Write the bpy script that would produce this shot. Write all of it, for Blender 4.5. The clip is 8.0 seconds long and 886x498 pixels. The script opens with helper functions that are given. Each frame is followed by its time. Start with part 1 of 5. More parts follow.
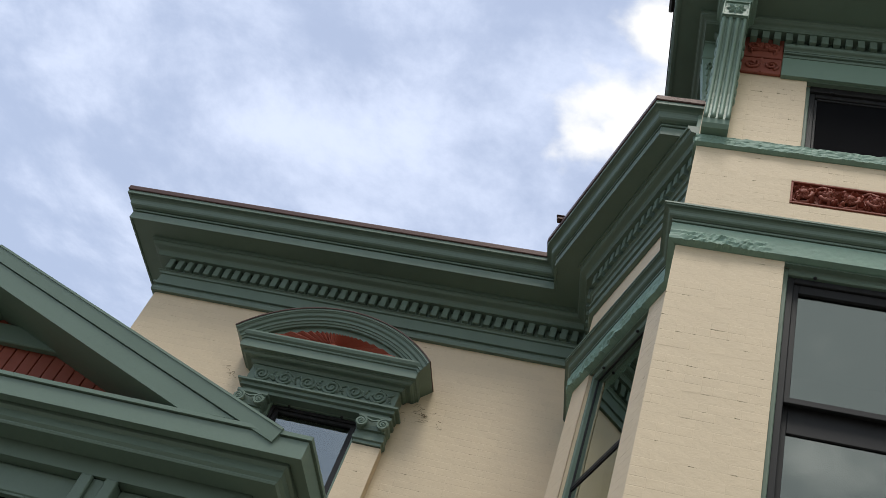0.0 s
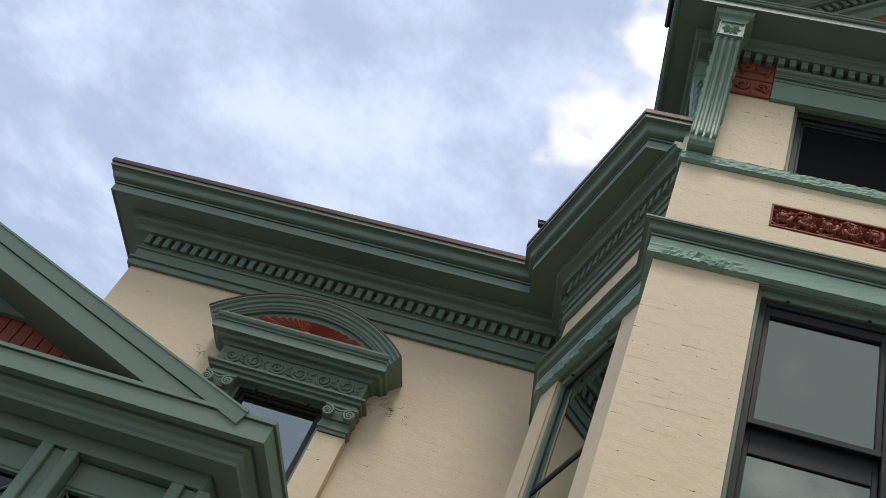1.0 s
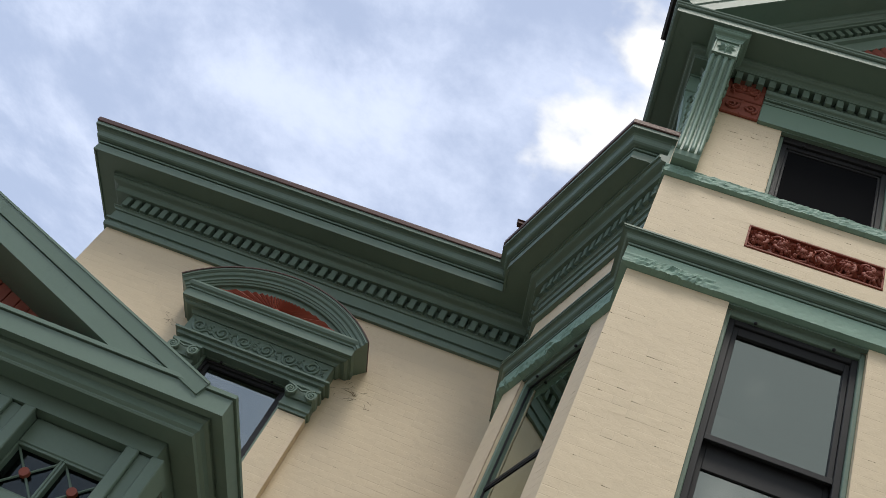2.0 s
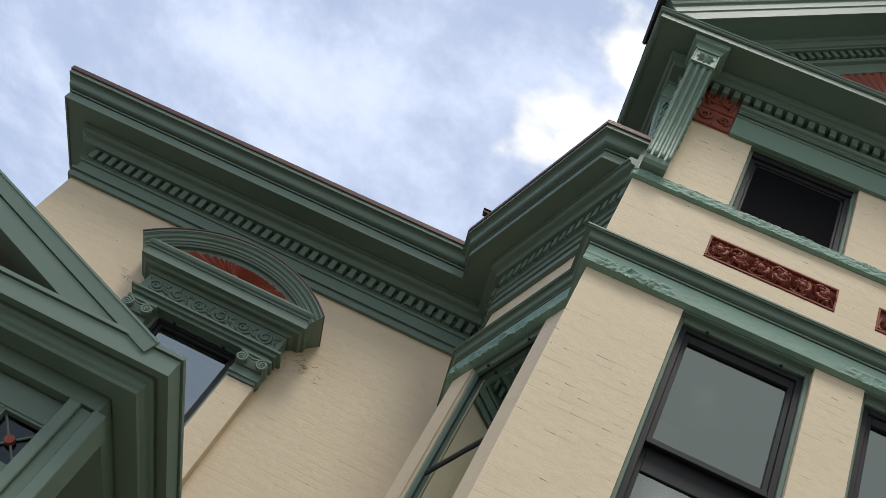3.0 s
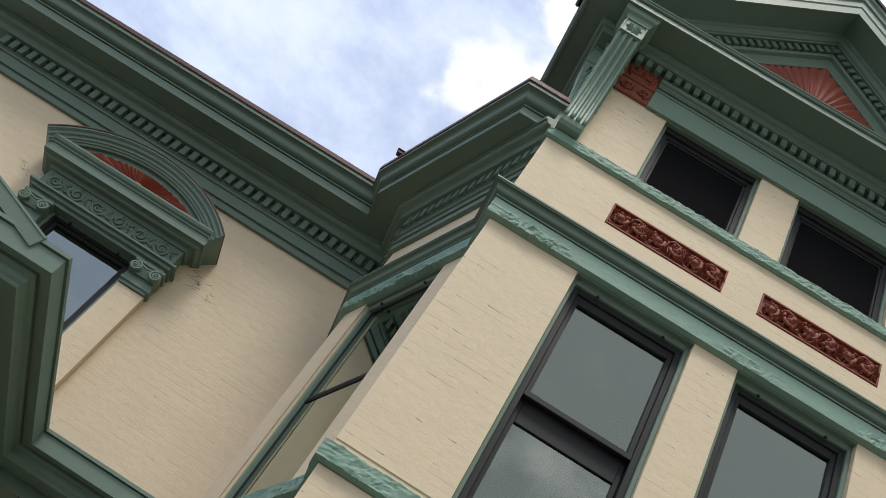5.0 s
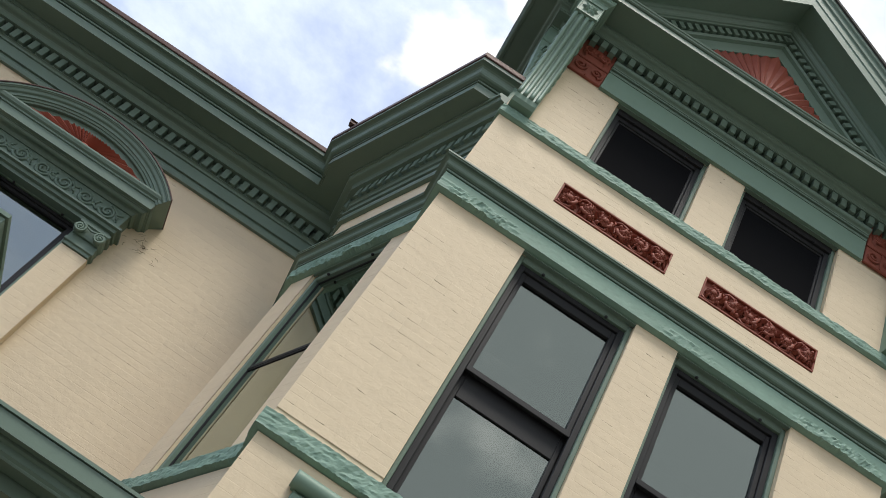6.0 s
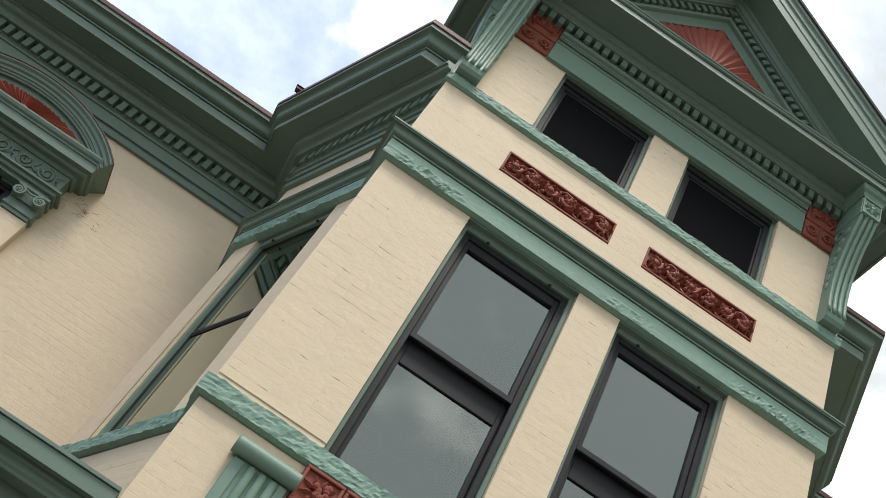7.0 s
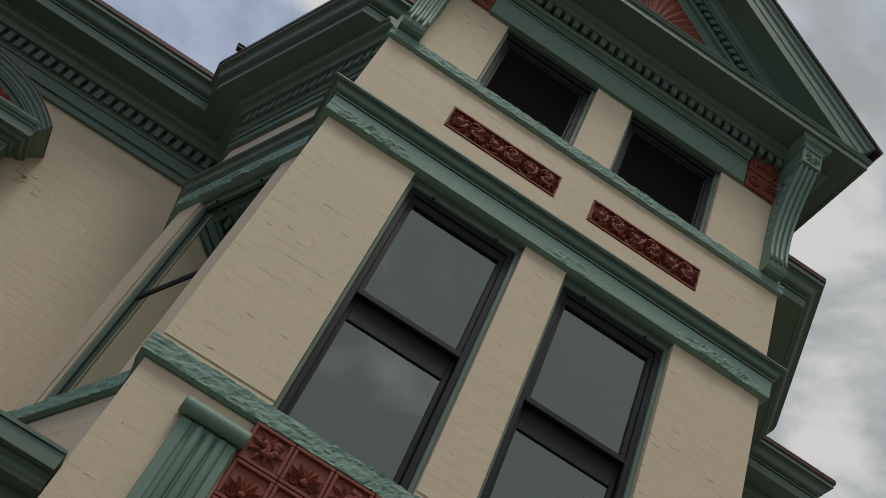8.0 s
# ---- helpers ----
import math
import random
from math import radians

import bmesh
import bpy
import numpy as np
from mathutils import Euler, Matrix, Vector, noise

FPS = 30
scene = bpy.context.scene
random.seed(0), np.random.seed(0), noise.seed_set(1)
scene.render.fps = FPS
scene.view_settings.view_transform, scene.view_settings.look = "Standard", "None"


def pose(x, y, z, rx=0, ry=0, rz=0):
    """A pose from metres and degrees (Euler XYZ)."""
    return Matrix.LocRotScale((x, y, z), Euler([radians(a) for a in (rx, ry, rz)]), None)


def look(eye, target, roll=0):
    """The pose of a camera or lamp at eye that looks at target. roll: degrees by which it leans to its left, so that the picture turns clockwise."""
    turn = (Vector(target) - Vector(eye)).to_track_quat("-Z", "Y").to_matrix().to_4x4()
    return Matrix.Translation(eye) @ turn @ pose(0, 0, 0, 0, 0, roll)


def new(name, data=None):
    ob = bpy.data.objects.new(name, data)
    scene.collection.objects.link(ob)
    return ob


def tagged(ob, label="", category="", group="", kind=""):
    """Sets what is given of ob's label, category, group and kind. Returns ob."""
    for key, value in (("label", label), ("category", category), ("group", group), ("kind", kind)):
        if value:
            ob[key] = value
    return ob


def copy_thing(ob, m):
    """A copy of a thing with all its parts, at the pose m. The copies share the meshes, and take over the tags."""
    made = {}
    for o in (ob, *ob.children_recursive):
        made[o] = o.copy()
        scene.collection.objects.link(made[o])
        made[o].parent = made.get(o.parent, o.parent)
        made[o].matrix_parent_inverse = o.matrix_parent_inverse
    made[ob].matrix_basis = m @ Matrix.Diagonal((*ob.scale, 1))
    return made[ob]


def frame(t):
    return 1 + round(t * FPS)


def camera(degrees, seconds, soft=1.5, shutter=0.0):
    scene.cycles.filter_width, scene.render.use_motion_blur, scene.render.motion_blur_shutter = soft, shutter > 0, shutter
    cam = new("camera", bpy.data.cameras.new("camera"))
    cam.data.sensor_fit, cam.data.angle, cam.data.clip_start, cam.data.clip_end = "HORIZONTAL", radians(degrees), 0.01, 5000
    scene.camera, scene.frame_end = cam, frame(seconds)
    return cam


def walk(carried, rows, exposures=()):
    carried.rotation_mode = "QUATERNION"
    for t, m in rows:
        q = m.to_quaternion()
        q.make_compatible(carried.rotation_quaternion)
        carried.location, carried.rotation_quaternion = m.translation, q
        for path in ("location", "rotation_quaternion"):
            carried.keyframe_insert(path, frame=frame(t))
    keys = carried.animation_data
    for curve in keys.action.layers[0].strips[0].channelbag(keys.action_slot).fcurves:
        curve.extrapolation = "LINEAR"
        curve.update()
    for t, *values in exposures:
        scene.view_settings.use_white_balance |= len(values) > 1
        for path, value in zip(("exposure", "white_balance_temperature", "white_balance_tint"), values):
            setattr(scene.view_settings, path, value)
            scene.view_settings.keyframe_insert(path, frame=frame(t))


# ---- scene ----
cam = camera(44.4, 8.0, soft=0.85)
PATH = [
    (0, (0.478, -5.101, 1.588), (-0.012, -3.748, 2.977), 23.5),
    (0.5, (0.483, -5.103, 1.583), (0.011, -3.749, 2.978), 25.1),
    (1, (0.489, -5.108, 1.579), (0.035, -3.75, 2.976), 26.9),
    (2.5, (0.518, -5.125, 1.573), (0.136, -3.752, 2.977), 32.9),
    (3, (0.53, -5.128, 1.571), (0.186, -3.749, 2.978), 34.4),
    (3.5, (0.543, -5.13, 1.569), (0.243, -3.743, 2.978), 35.3),
    (4, (0.555, -5.131, 1.568), (0.304, -3.735, 2.977), 35.9),
    (4.5, (0.574, -5.141, 1.563), (0.373, -3.737, 2.972), 36.1),
    (6, (0.618, -5.167, 1.568), (0.566, -3.76, 2.989), 35.3),
    (6.5, (0.635, -5.162, 1.564), (0.636, -3.759, 2.99), 34.3),
    (7, (0.646, -5.159, 1.562), (0.704, -3.759, 2.989), 32.7),
    (7.5, (0.713, -5.133, 1.535), (0.818, -3.739, 2.965), 30.9),
    (8, (0.7, -5.147, 1.552), (0.871, -3.745, 2.969), 28.2),
]
walk(cam, [(t, look(eye, target, roll)) for t, eye, target, roll in PATH],
     exposures=[(0, 0.17), (2.5, 0.20), (4.5, 0.26), (6.5, 0.52), (7.4, 0.60), (7.6, 0.40), (8.0, -0.62)])

# ---- world and sun ----
SUN_AZ, SUN_EL = radians(188), radians(66)
world = bpy.data.worlds.new("sky")
scene.world = world
world.use_nodes = True


def build_sky():
    nt = world.node_tree
    nt.nodes.clear()
    n, link = nt.nodes.new, nt.links.new
    out = n("ShaderNodeOutputWorld")
    sky = n("ShaderNodeTexSky")
    sky.sky_type = "NISHITA"
    sky.sun_disc = False
    sky.sun_elevation, sky.sun_rotation = SUN_EL, SUN_AZ
    bg = n("ShaderNodeBackground")
    bg.inputs["Strength"].default_value = 0.15
    link(sky.outputs[0], bg.inputs["Color"])
    # clouds on a plane overhead: direction divided by its height
    tc = n("ShaderNodeTexCoord")
    sep = n("ShaderNodeSeparateXYZ")
    link(tc.outputs["Generated"], sep.inputs[0])
    hgt = n("ShaderNodeMath")
    hgt.operation = "MAXIMUM"
    link(sep.outputs["Z"], hgt.inputs[0])
    hgt.inputs[1].default_value = 0.08
    comb = n("ShaderNodeCombineXYZ")
    for k in ("X", "Y"):
        d = n("ShaderNodeMath")
        d.operation = "DIVIDE"
        link(sep.outputs[k], d.inputs[0])
        link(hgt.outputs[0], d.inputs[1])
        link(d.outputs[0], comb.inputs[k])
    def cloud(scale, detail, rough, lo, hi, shift, distort, pull):
        mp = n("ShaderNodeMapping")
        mp.inputs["Location"].default_value = shift
        link(comb.outputs[0], mp.inputs[0])
        nz = n("ShaderNodeTexNoise")
        nz.inputs["Scale"].default_value = scale
        nz.inputs["Detail"].default_value = detail
        nz.inputs["Roughness"].default_value = rough
        nz.inputs["Distortion"].default_value = distort
        link(mp.outputs[0], nz.inputs["Vector"])
        r = n("ShaderNodeMapRange")
        r.interpolation_type = "SMOOTHSTEP"
        r.inputs["From Min"].default_value, r.inputs["From Max"].default_value = lo, hi
        both = n("ShaderNodeMath")
        both.operation = "ADD"
        link(nz.outputs["Fac"], both.inputs[0])
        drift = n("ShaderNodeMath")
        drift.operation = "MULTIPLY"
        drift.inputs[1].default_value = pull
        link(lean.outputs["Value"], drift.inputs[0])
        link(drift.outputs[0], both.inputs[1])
        link(both.outputs[0], r.inputs["Value"])
        return r
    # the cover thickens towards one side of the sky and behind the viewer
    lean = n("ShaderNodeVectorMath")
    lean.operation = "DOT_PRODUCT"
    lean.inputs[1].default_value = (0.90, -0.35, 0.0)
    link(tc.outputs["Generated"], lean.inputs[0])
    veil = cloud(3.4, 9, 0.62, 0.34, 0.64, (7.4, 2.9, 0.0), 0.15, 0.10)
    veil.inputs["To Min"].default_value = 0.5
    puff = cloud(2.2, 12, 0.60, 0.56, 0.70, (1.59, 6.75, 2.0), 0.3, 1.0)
    # one bank of cumulus stands by itself behind the gable
    ragged = n("ShaderNodeTexNoise")
    ragged.inputs["Scale"].default_value, ragged.inputs["Detail"].default_value = 16.0, 9
    link(comb.outputs[0], ragged.inputs["Vector"])
    heaps = None
    for cx, cy, size in ((-0.105, 0.735, 0.085), (-0.085, 0.60, 0.055), (-0.165, 0.765, 0.045)):
        far = n("ShaderNodeVectorMath")
        far.operation = "DISTANCE"
        far.inputs[1].default_value = (cx, cy, 0.0)
        link(comb.outputs[0], far.inputs[0])
        rim = n("ShaderNodeMath")
        rim.operation = "MULTIPLY_ADD"
        rim.inputs[1].default_value = -0.42 / size
        rim.inputs[2].default_value = 0.5
        link(far.outputs["Value"], rim.inputs[0])
        if heaps:
            top = n("ShaderNodeMath")
            top.operation = "MAXIMUM"
            link(heaps.outputs[0], top.inputs[0])
            link(rim.outputs[0], top.inputs[1])
            heaps = top
        else:
            heaps = rim
    edge = n("ShaderNodeMath")
    edge.operation = "ADD"
    link(heaps.outputs[0], edge.inputs[0])
    link(ragged.outputs["Fac"], edge.inputs[1])
    heap = n("ShaderNodeMapRange")
    heap.interpolation_type = "SMOOTHSTEP"
    heap.inputs["From Min"].default_value, heap.inputs["From Max"].default_value = 0.48, 0.86
    link(edge.outputs[0], heap.inputs["Value"])
    white = n("ShaderNodeMath")
    white.operation = "MAXIMUM"
    link(puff.outputs[0], white.inputs[0])
    link(heap.outputs[0], white.inputs[1])
    vb = n("ShaderNodeBackground")
    vb.inputs["Color"].default_value = (0.69, 0.77, 0.96, 1)
    vb.inputs["Strength"].default_value = 1.0
    m1 = n("ShaderNodeMixShader")
    link(veil.outputs[0], m1.inputs[0])
    link(bg.outputs[0], m1.inputs[1])
    link(vb.outputs[0], m1.inputs[2])
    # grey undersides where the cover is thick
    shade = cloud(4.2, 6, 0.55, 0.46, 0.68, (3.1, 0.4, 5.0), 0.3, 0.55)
    tone = n("ShaderNodeMix")
    tone.data_type = "RGBA"
    tone.inputs[6].default_value, tone.inputs[7].default_value = (0.95, 0.95, 0.94, 1), (0.52, 0.56, 0.57, 1)
    link(shade.outputs[0], tone.inputs[0])
    pb = n("ShaderNodeBackground")
    link(tone.outputs[2], pb.inputs["Color"])
    pb.inputs["Strength"].default_value = 1.0
    m2 = n("ShaderNodeMixShader")
    link(white.outputs[0], m2.inputs[0])
    link(m1.outputs[0], m2.inputs[1])
    link(pb.outputs[0], m2.inputs[2])
    link(m2.outputs[0], out.inputs["Surface"])


build_sky()
sun = new("sun", bpy.data.lights.new("sun", "SUN"))
sun.data.energy, sun.data.angle, sun.data.color = 1.7, radians(18), (1.0, 0.95, 0.87)
sun.matrix_world = look((0, 0, 30), (0 - math.sin(SUN_AZ) * math.cos(SUN_EL), 0 - math.cos(SUN_AZ) * math.cos(SUN_EL), 30 - math.sin(SUN_EL)))

# ---- materials ----


def material(name, color, rough=0.6, metal=0.0, vary=0.15, scale=6.0, grain=40.0, bump=0.2, dirt=0.0, spec=0.4, dirt_color=(0.12, 0.10, 0.08), streak=0.0, island=0.0, lump=0.0):
    """Colour with two scales of variation, speckled dirt, fine relief."""
    m = bpy.data.materials.new(name)
    m.use_nodes = True
    nt = m.node_tree
    n, link = nt.nodes.new, nt.links.new
    b = nt.nodes["Principled BSDF"]
    b.inputs["Metallic"].default_value = metal
    b.inputs["Specular IOR Level"].default_value = spec
    tc = n("ShaderNodeTexCoord")
    big = n("ShaderNodeTexNoise")
    big.inputs["Scale"].default_value, big.inputs["Detail"].default_value = scale, 5
    fine = n("ShaderNodeTexNoise")
    fine.inputs["Scale"].default_value, fine.inputs["Detail"].default_value = grain, 6
    link(tc.outputs["Object"], big.inputs["Vector"])
    link(tc.outputs["Object"], fine.inputs["Vector"])
    mix = n("ShaderNodeMix")
    mix.data_type = "RGBA"
    lo = tuple(c * (1 - vary) for c in color)
    hi = tuple(min(1, c * (1 + vary * 0.7)) for c in color)
    mix.inputs[6].default_value, mix.inputs[7].default_value = (*lo, 1), (*hi, 1)
    half = n("ShaderNodeMath")
    half.operation = "MULTIPLY_ADD"
    half.inputs[1].default_value, half.inputs[2].default_value = 0.6, 0.0
    link(big.outputs["Fac"], half.inputs[0])
    add = n("ShaderNodeMath")
    add.operation = "MULTIPLY_ADD"
    add.inputs[1].default_value = 0.4
    link(fine.outputs["Fac"], add.inputs[0])
    link(half.outputs[0], add.inputs[2])
    link(add.outputs[0], mix.inputs[0])
    colour = mix.outputs[2]
    if island:
        geo = n("ShaderNodeNewGeometry")
        inf = n("ShaderNodeObjectInfo")
        s = n("ShaderNodeMath")
        s.operation = "ADD"
        link(geo.outputs["Random Per Island"], s.inputs[0])
        link(inf.outputs["Random"], s.inputs[1])
        hs = n("ShaderNodeMapRange")
        hs.inputs["From Max"].default_value = 2.0
        hs.inputs["To Min"].default_value, hs.inputs["To Max"].default_value = 1 - island, 1 + island
        link(s.outputs[0], hs.inputs["Value"])
        hv = n("ShaderNodeHueSaturation")
        link(colour, hv.inputs["Color"])
        link(hs.outputs[0], hv.inputs["Value"])
        colour = hv.outputs[0]
    if dirt:
        d = n("ShaderNodeTexNoise")
        d.inputs["Scale"].default_value, d.inputs["Detail"].default_value, d.inputs["Roughness"].default_value = scale * 1.7, 10, 0.75
        mp = n("ShaderNodeMapping")
        mp.inputs["Scale"].default_value = (1, 1, 1 - 0.7 * streak)
        link(tc.outputs["Object"], mp.inputs[0])
        link(mp.outputs[0], d.inputs["Vector"])
        r = n("ShaderNodeMapRange")
        r.inputs["From Min"].default_value, r.inputs["From Max"].default_value = 0.56, 0.80
        r.inputs["To Max"].default_value = dirt
        link(d.outputs["Fac"], r.inputs["Value"])
        m2 = n("ShaderNodeMix")
        m2.data_type = "RGBA"
        link(r.outputs[0], m2.inputs[0])
        link(colour, m2.inputs[6])
        m2.inputs[7].default_value = (*dirt_color, 1)
        colour = m2.outputs[2]
    link(colour, b.inputs["Base Color"])
    rr = n("ShaderNodeMapRange")
    rr.inputs["To Min"].default_value, rr.inputs["To Max"].default_value = rough - 0.1, rough + 0.12
    link(fine.outputs["Fac"], rr.inputs["Value"])
    link(rr.outputs[0], b.inputs["Roughness"])
    bp = n("ShaderNodeBump")
    bp.inputs["Strength"].default_value, bp.inputs["Distance"].default_value = bump, 0.004
    if lump:
        lz = n("ShaderNodeTexNoise")
        lz.inputs["Scale"].default_value, lz.inputs["Detail"].default_value = 16.0, 3
        link(tc.outputs["Object"], lz.inputs["Vector"])
        ls = n("ShaderNodeMath")
        ls.operation = "MULTIPLY_ADD"
        ls.inputs[1].default_value = lump
        link(lz.outputs["Fac"], ls.inputs[0])
        link(add.outputs[0], ls.inputs[2])
        link(ls.outputs[0], bp.inputs["Height"])
    else:
        link(add.outputs[0], bp.inputs["Height"])
    link(bp.outputs[0], b.inputs["Normal"])
    return m


def glass_material(name, mirror, tint):
    """A thin pane: a clear mirror over a slightly grey see-through sheet."""
    m = bpy.data.materials.new(name)
    m.use_nodes = True
    nt = m.node_tree
    n, link = nt.nodes.new, nt.links.new
    nt.nodes.remove(nt.nodes["Principled BSDF"])
    clear, gloss, mix = n("ShaderNodeBsdfTransparent"), n("ShaderNodeBsdfGlossy"), n("ShaderNodeMixShader")
    clear.inputs["Color"].default_value = tint
    gloss.inputs["Color"].default_value = (0.92, 1.0, 0.95, 1)
    gloss.inputs["Roughness"].default_value = 0.0
    # the mirror strengthens at a glancing view
    face, power, amount = n("ShaderNodeLayerWeight"), n("ShaderNodeMath"), n("ShaderNodeMath")
    power.operation, amount.operation = "POWER", "MULTIPLY_ADD"
    power.inputs[1].default_value = 3.5
    amount.inputs[1].default_value, amount.inputs[2].default_value = 0.80, mirror
    link(face.outputs["Facing"], power.inputs[0])
    link(power.outputs[0], amount.inputs[0])
    link(amount.outputs[0], mix.inputs[0])
    # old panes are slightly uneven
    tc, wave, bump = n("ShaderNodeTexCoord"), n("ShaderNodeTexNoise"), n("ShaderNodeBump")
    wave.inputs["Scale"].default_value, wave.inputs["Detail"].default_value = 1.6, 1
    bump.inputs["Strength"].default_value, bump.inputs["Distance"].default_value = 0.12, 0.02
    link(tc.outputs["Object"], wave.inputs["Vector"])
    link(wave.outputs["Fac"], bump.inputs["Height"])
    link(bump.outputs[0], gloss.inputs["Normal"])
    link(clear.outputs[0], mix.inputs[1])
    link(gloss.outputs[0], mix.inputs[2])
    link(mix.outputs[0], nt.nodes["Material Output"].inputs["Surface"])
    return m


CREAM = material("cream_painted_brick", (0.70, 0.57, 0.39), 0.62, vary=0.07, scale=2.2, grain=70, bump=0.55, dirt=0.30, dirt_color=(0.40, 0.31, 0.21), island=0.03, lump=1.6)
GREEN = material("green_paint", (0.142, 0.202, 0.155), 0.48, vary=0.18, scale=3.5, grain=70, bump=0.22, dirt=0.32, dirt_color=(0.05, 0.08, 0.065), streak=0.5)
PALE = material("pale_green_paint", (0.18, 0.27, 0.205), 0.5, vary=0.14, scale=3.5, grain=60, bump=0.12, dirt=0.2, dirt_color=(0.08, 0.13, 0.105), streak=0.5)
STONE = material("green_painted_stone", (0.20, 0.315, 0.245), 0.6, vary=0.25, scale=9, grain=35, bump=0.6, dirt=0.35, dirt_color=(0.05, 0.09, 0.075))
TERRA = material("red_terracotta", (0.25, 0.062, 0.036), 0.6, vary=0.3, scale=14, grain=70, bump=0.4, dirt=0.5, dirt_color=(0.07, 0.02, 0.015))
RED = material("red_paint", (0.30, 0.072, 0.042), 0.55, vary=0.2, scale=8, grain=60, bump=0.15, dirt=0.3, dirt_color=(0.12, 0.03, 0.02))
BROWN = material("brown_metal_flashing", (0.085, 0.042, 0.032), 0.45, metal=0.2, vary=0.25, scale=4, grain=50, bump=0.1, dirt=0.3)
DARK = material("dark_bronze_frame", (0.020, 0.020, 0.021), 0.5, spec=0.25, vary=0.25, scale=5, grain=60, bump=0.08, dirt=0.2, dirt_color=(0.06, 0.06, 0.055))
SCREEN = material("dark_insect_screen", (0.007, 0.007, 0.008), 0.85, vary=0.2, scale=5, grain=300, bump=0.1, spec=0.05)
# dark tone stands for the shade inside the rooms
ROOM = material("dark_room_shade", (0.10, 0.10, 0.095), 0.9, vary=0.1, scale=2)
ROOF = material("grey_shingle", (0.06, 0.055, 0.05), 0.85, vary=0.3, scale=5, grain=80, bump=0.5)
GROUND = material("grass_and_paving", (0.18, 0.17, 0.145), 0.95, vary=0.3, scale=0.4, grain=6, bump=0.5)
GLASS = glass_material("window_glass", 0.215, (0.30, 0.32, 0.31, 1))
# transom panes: their dark reflection is put into the tint and weak mirror
DIM_PANE = glass_material("darkened_transom_glass", 0.035, (0.10, 0.13, 0.16, 1))

# ---- mesh helpers ----


def finish(ob, mat, smooth=False):
    ob.data.materials.append(mat)
    if smooth:
        for p in ob.data.polygons:
            p.use_smooth = True
    return ob


def part(name, bm, mat, parent=None, label="", smooth=False, kind=""):
    """Links a bmesh as one mesh object under a thing or part."""
    bmesh.ops.recalc_face_normals(bm, faces=bm.faces)
    me = bpy.data.meshes.new(name)
    bm.to_mesh(me)
    bm.free()
    ob = finish(new(name, me), mat, smooth)
    ob.parent = parent
    if label or kind:
        tagged(ob, label, kind=kind)
    return ob


def thing(name, label, category, m=None, group="", kind=""):
    ob = new(name)
    if m is not None:
        ob.matrix_world = m
    return tagged(ob, label, category, group, kind)


def box(bm, x0, x1, y0, y1, z0, z1, bevel=0.0):
    r = bmesh.ops.create_cube(bm, size=1.0)
    vs = r["verts"]
    for v in vs:
        v.co = Vector((x0 + (v.co.x + 0.5) * (x1 - x0), y0 + (v.co.y + 0.5) * (y1 - y0), z0 + (v.co.z + 0.5) * (z1 - z0)))
    if bevel:
        es = list({e for v in vs for e in v.link_edges})
        bmesh.ops.bevel(bm, geom=es, offset=bevel, segments=1, affect="EDGES")
    return bm


def boxes(*rows, bevel=0.0):
    bm = bmesh.new()
    for r in rows:
        box(bm, *r, bevel=bevel)
    return bm


def sweep(profile, path, place=None, wobble=None):
    """A closed profile of (out, up) carried along a flat path with mitred corners; out lies to the right of the way."""
    bm = bmesh.new()
    pts = [Vector((p[0], p[1])) for p in path]
    rings = []
    for i, p in enumerate(pts):
        d0 = (p - pts[i - 1]).normalized() if i else None
        d1 = (pts[i + 1] - p).normalized() if i + 1 < len(pts) else None
        n0 = Vector((d0.y, -d0.x)) if d0 else None
        n1 = Vector((d1.y, -d1.x)) if d1 else None
        if n0 and n1:
            nn = n0 + n1
            nn = nn / nn.dot(n0) if abs(nn.dot(n0)) > 1e-6 else n0
        else:
            nn = n0 or n1
        ring = []
        for o, h in profile:
            q = p + nn * o
            co = (q.x, q.y, h) if place is None else place(q.x, q.y, h)
            ring.append(bm.verts.new(co))
        rings.append(ring)
    k = len(profile)
    for a, b in zip(rings, rings[1:]):
        for i in range(k):
            bm.faces.new((a[i], a[(i + 1) % k], b[(i + 1) % k], b[i]))
    bm.faces.new(rings[0])
    bm.faces.new(list(reversed(rings[-1])))
    return bm


def arc(o0, h0, o1, h1, bulge, steps=5):
    """Points of a curved moulding from one (out, up) to another; bulge pushes the middle sideways."""
    out = []
    for i in range(steps + 1):
        f = i / steps
        dx, dy = o1 - o0, h1 - h0
        s = bulge * math.sin(f * math.pi)
        out.append((o0 + dx * f - dy * s, h0 + dy * f + dx * s))
    return out


def cyma(o0, h0, o1, h1, sway=0.12, steps=7):
    out = []
    for i in range(steps + 1):
        f = i / steps
        dx, dy = o1 - o0, h1 - h0
        s = sway * math.sin(f * 2 * math.pi)
        out.append((o0 + dx * f - dy * s, h0 + dy * f + dx * s))
    return out


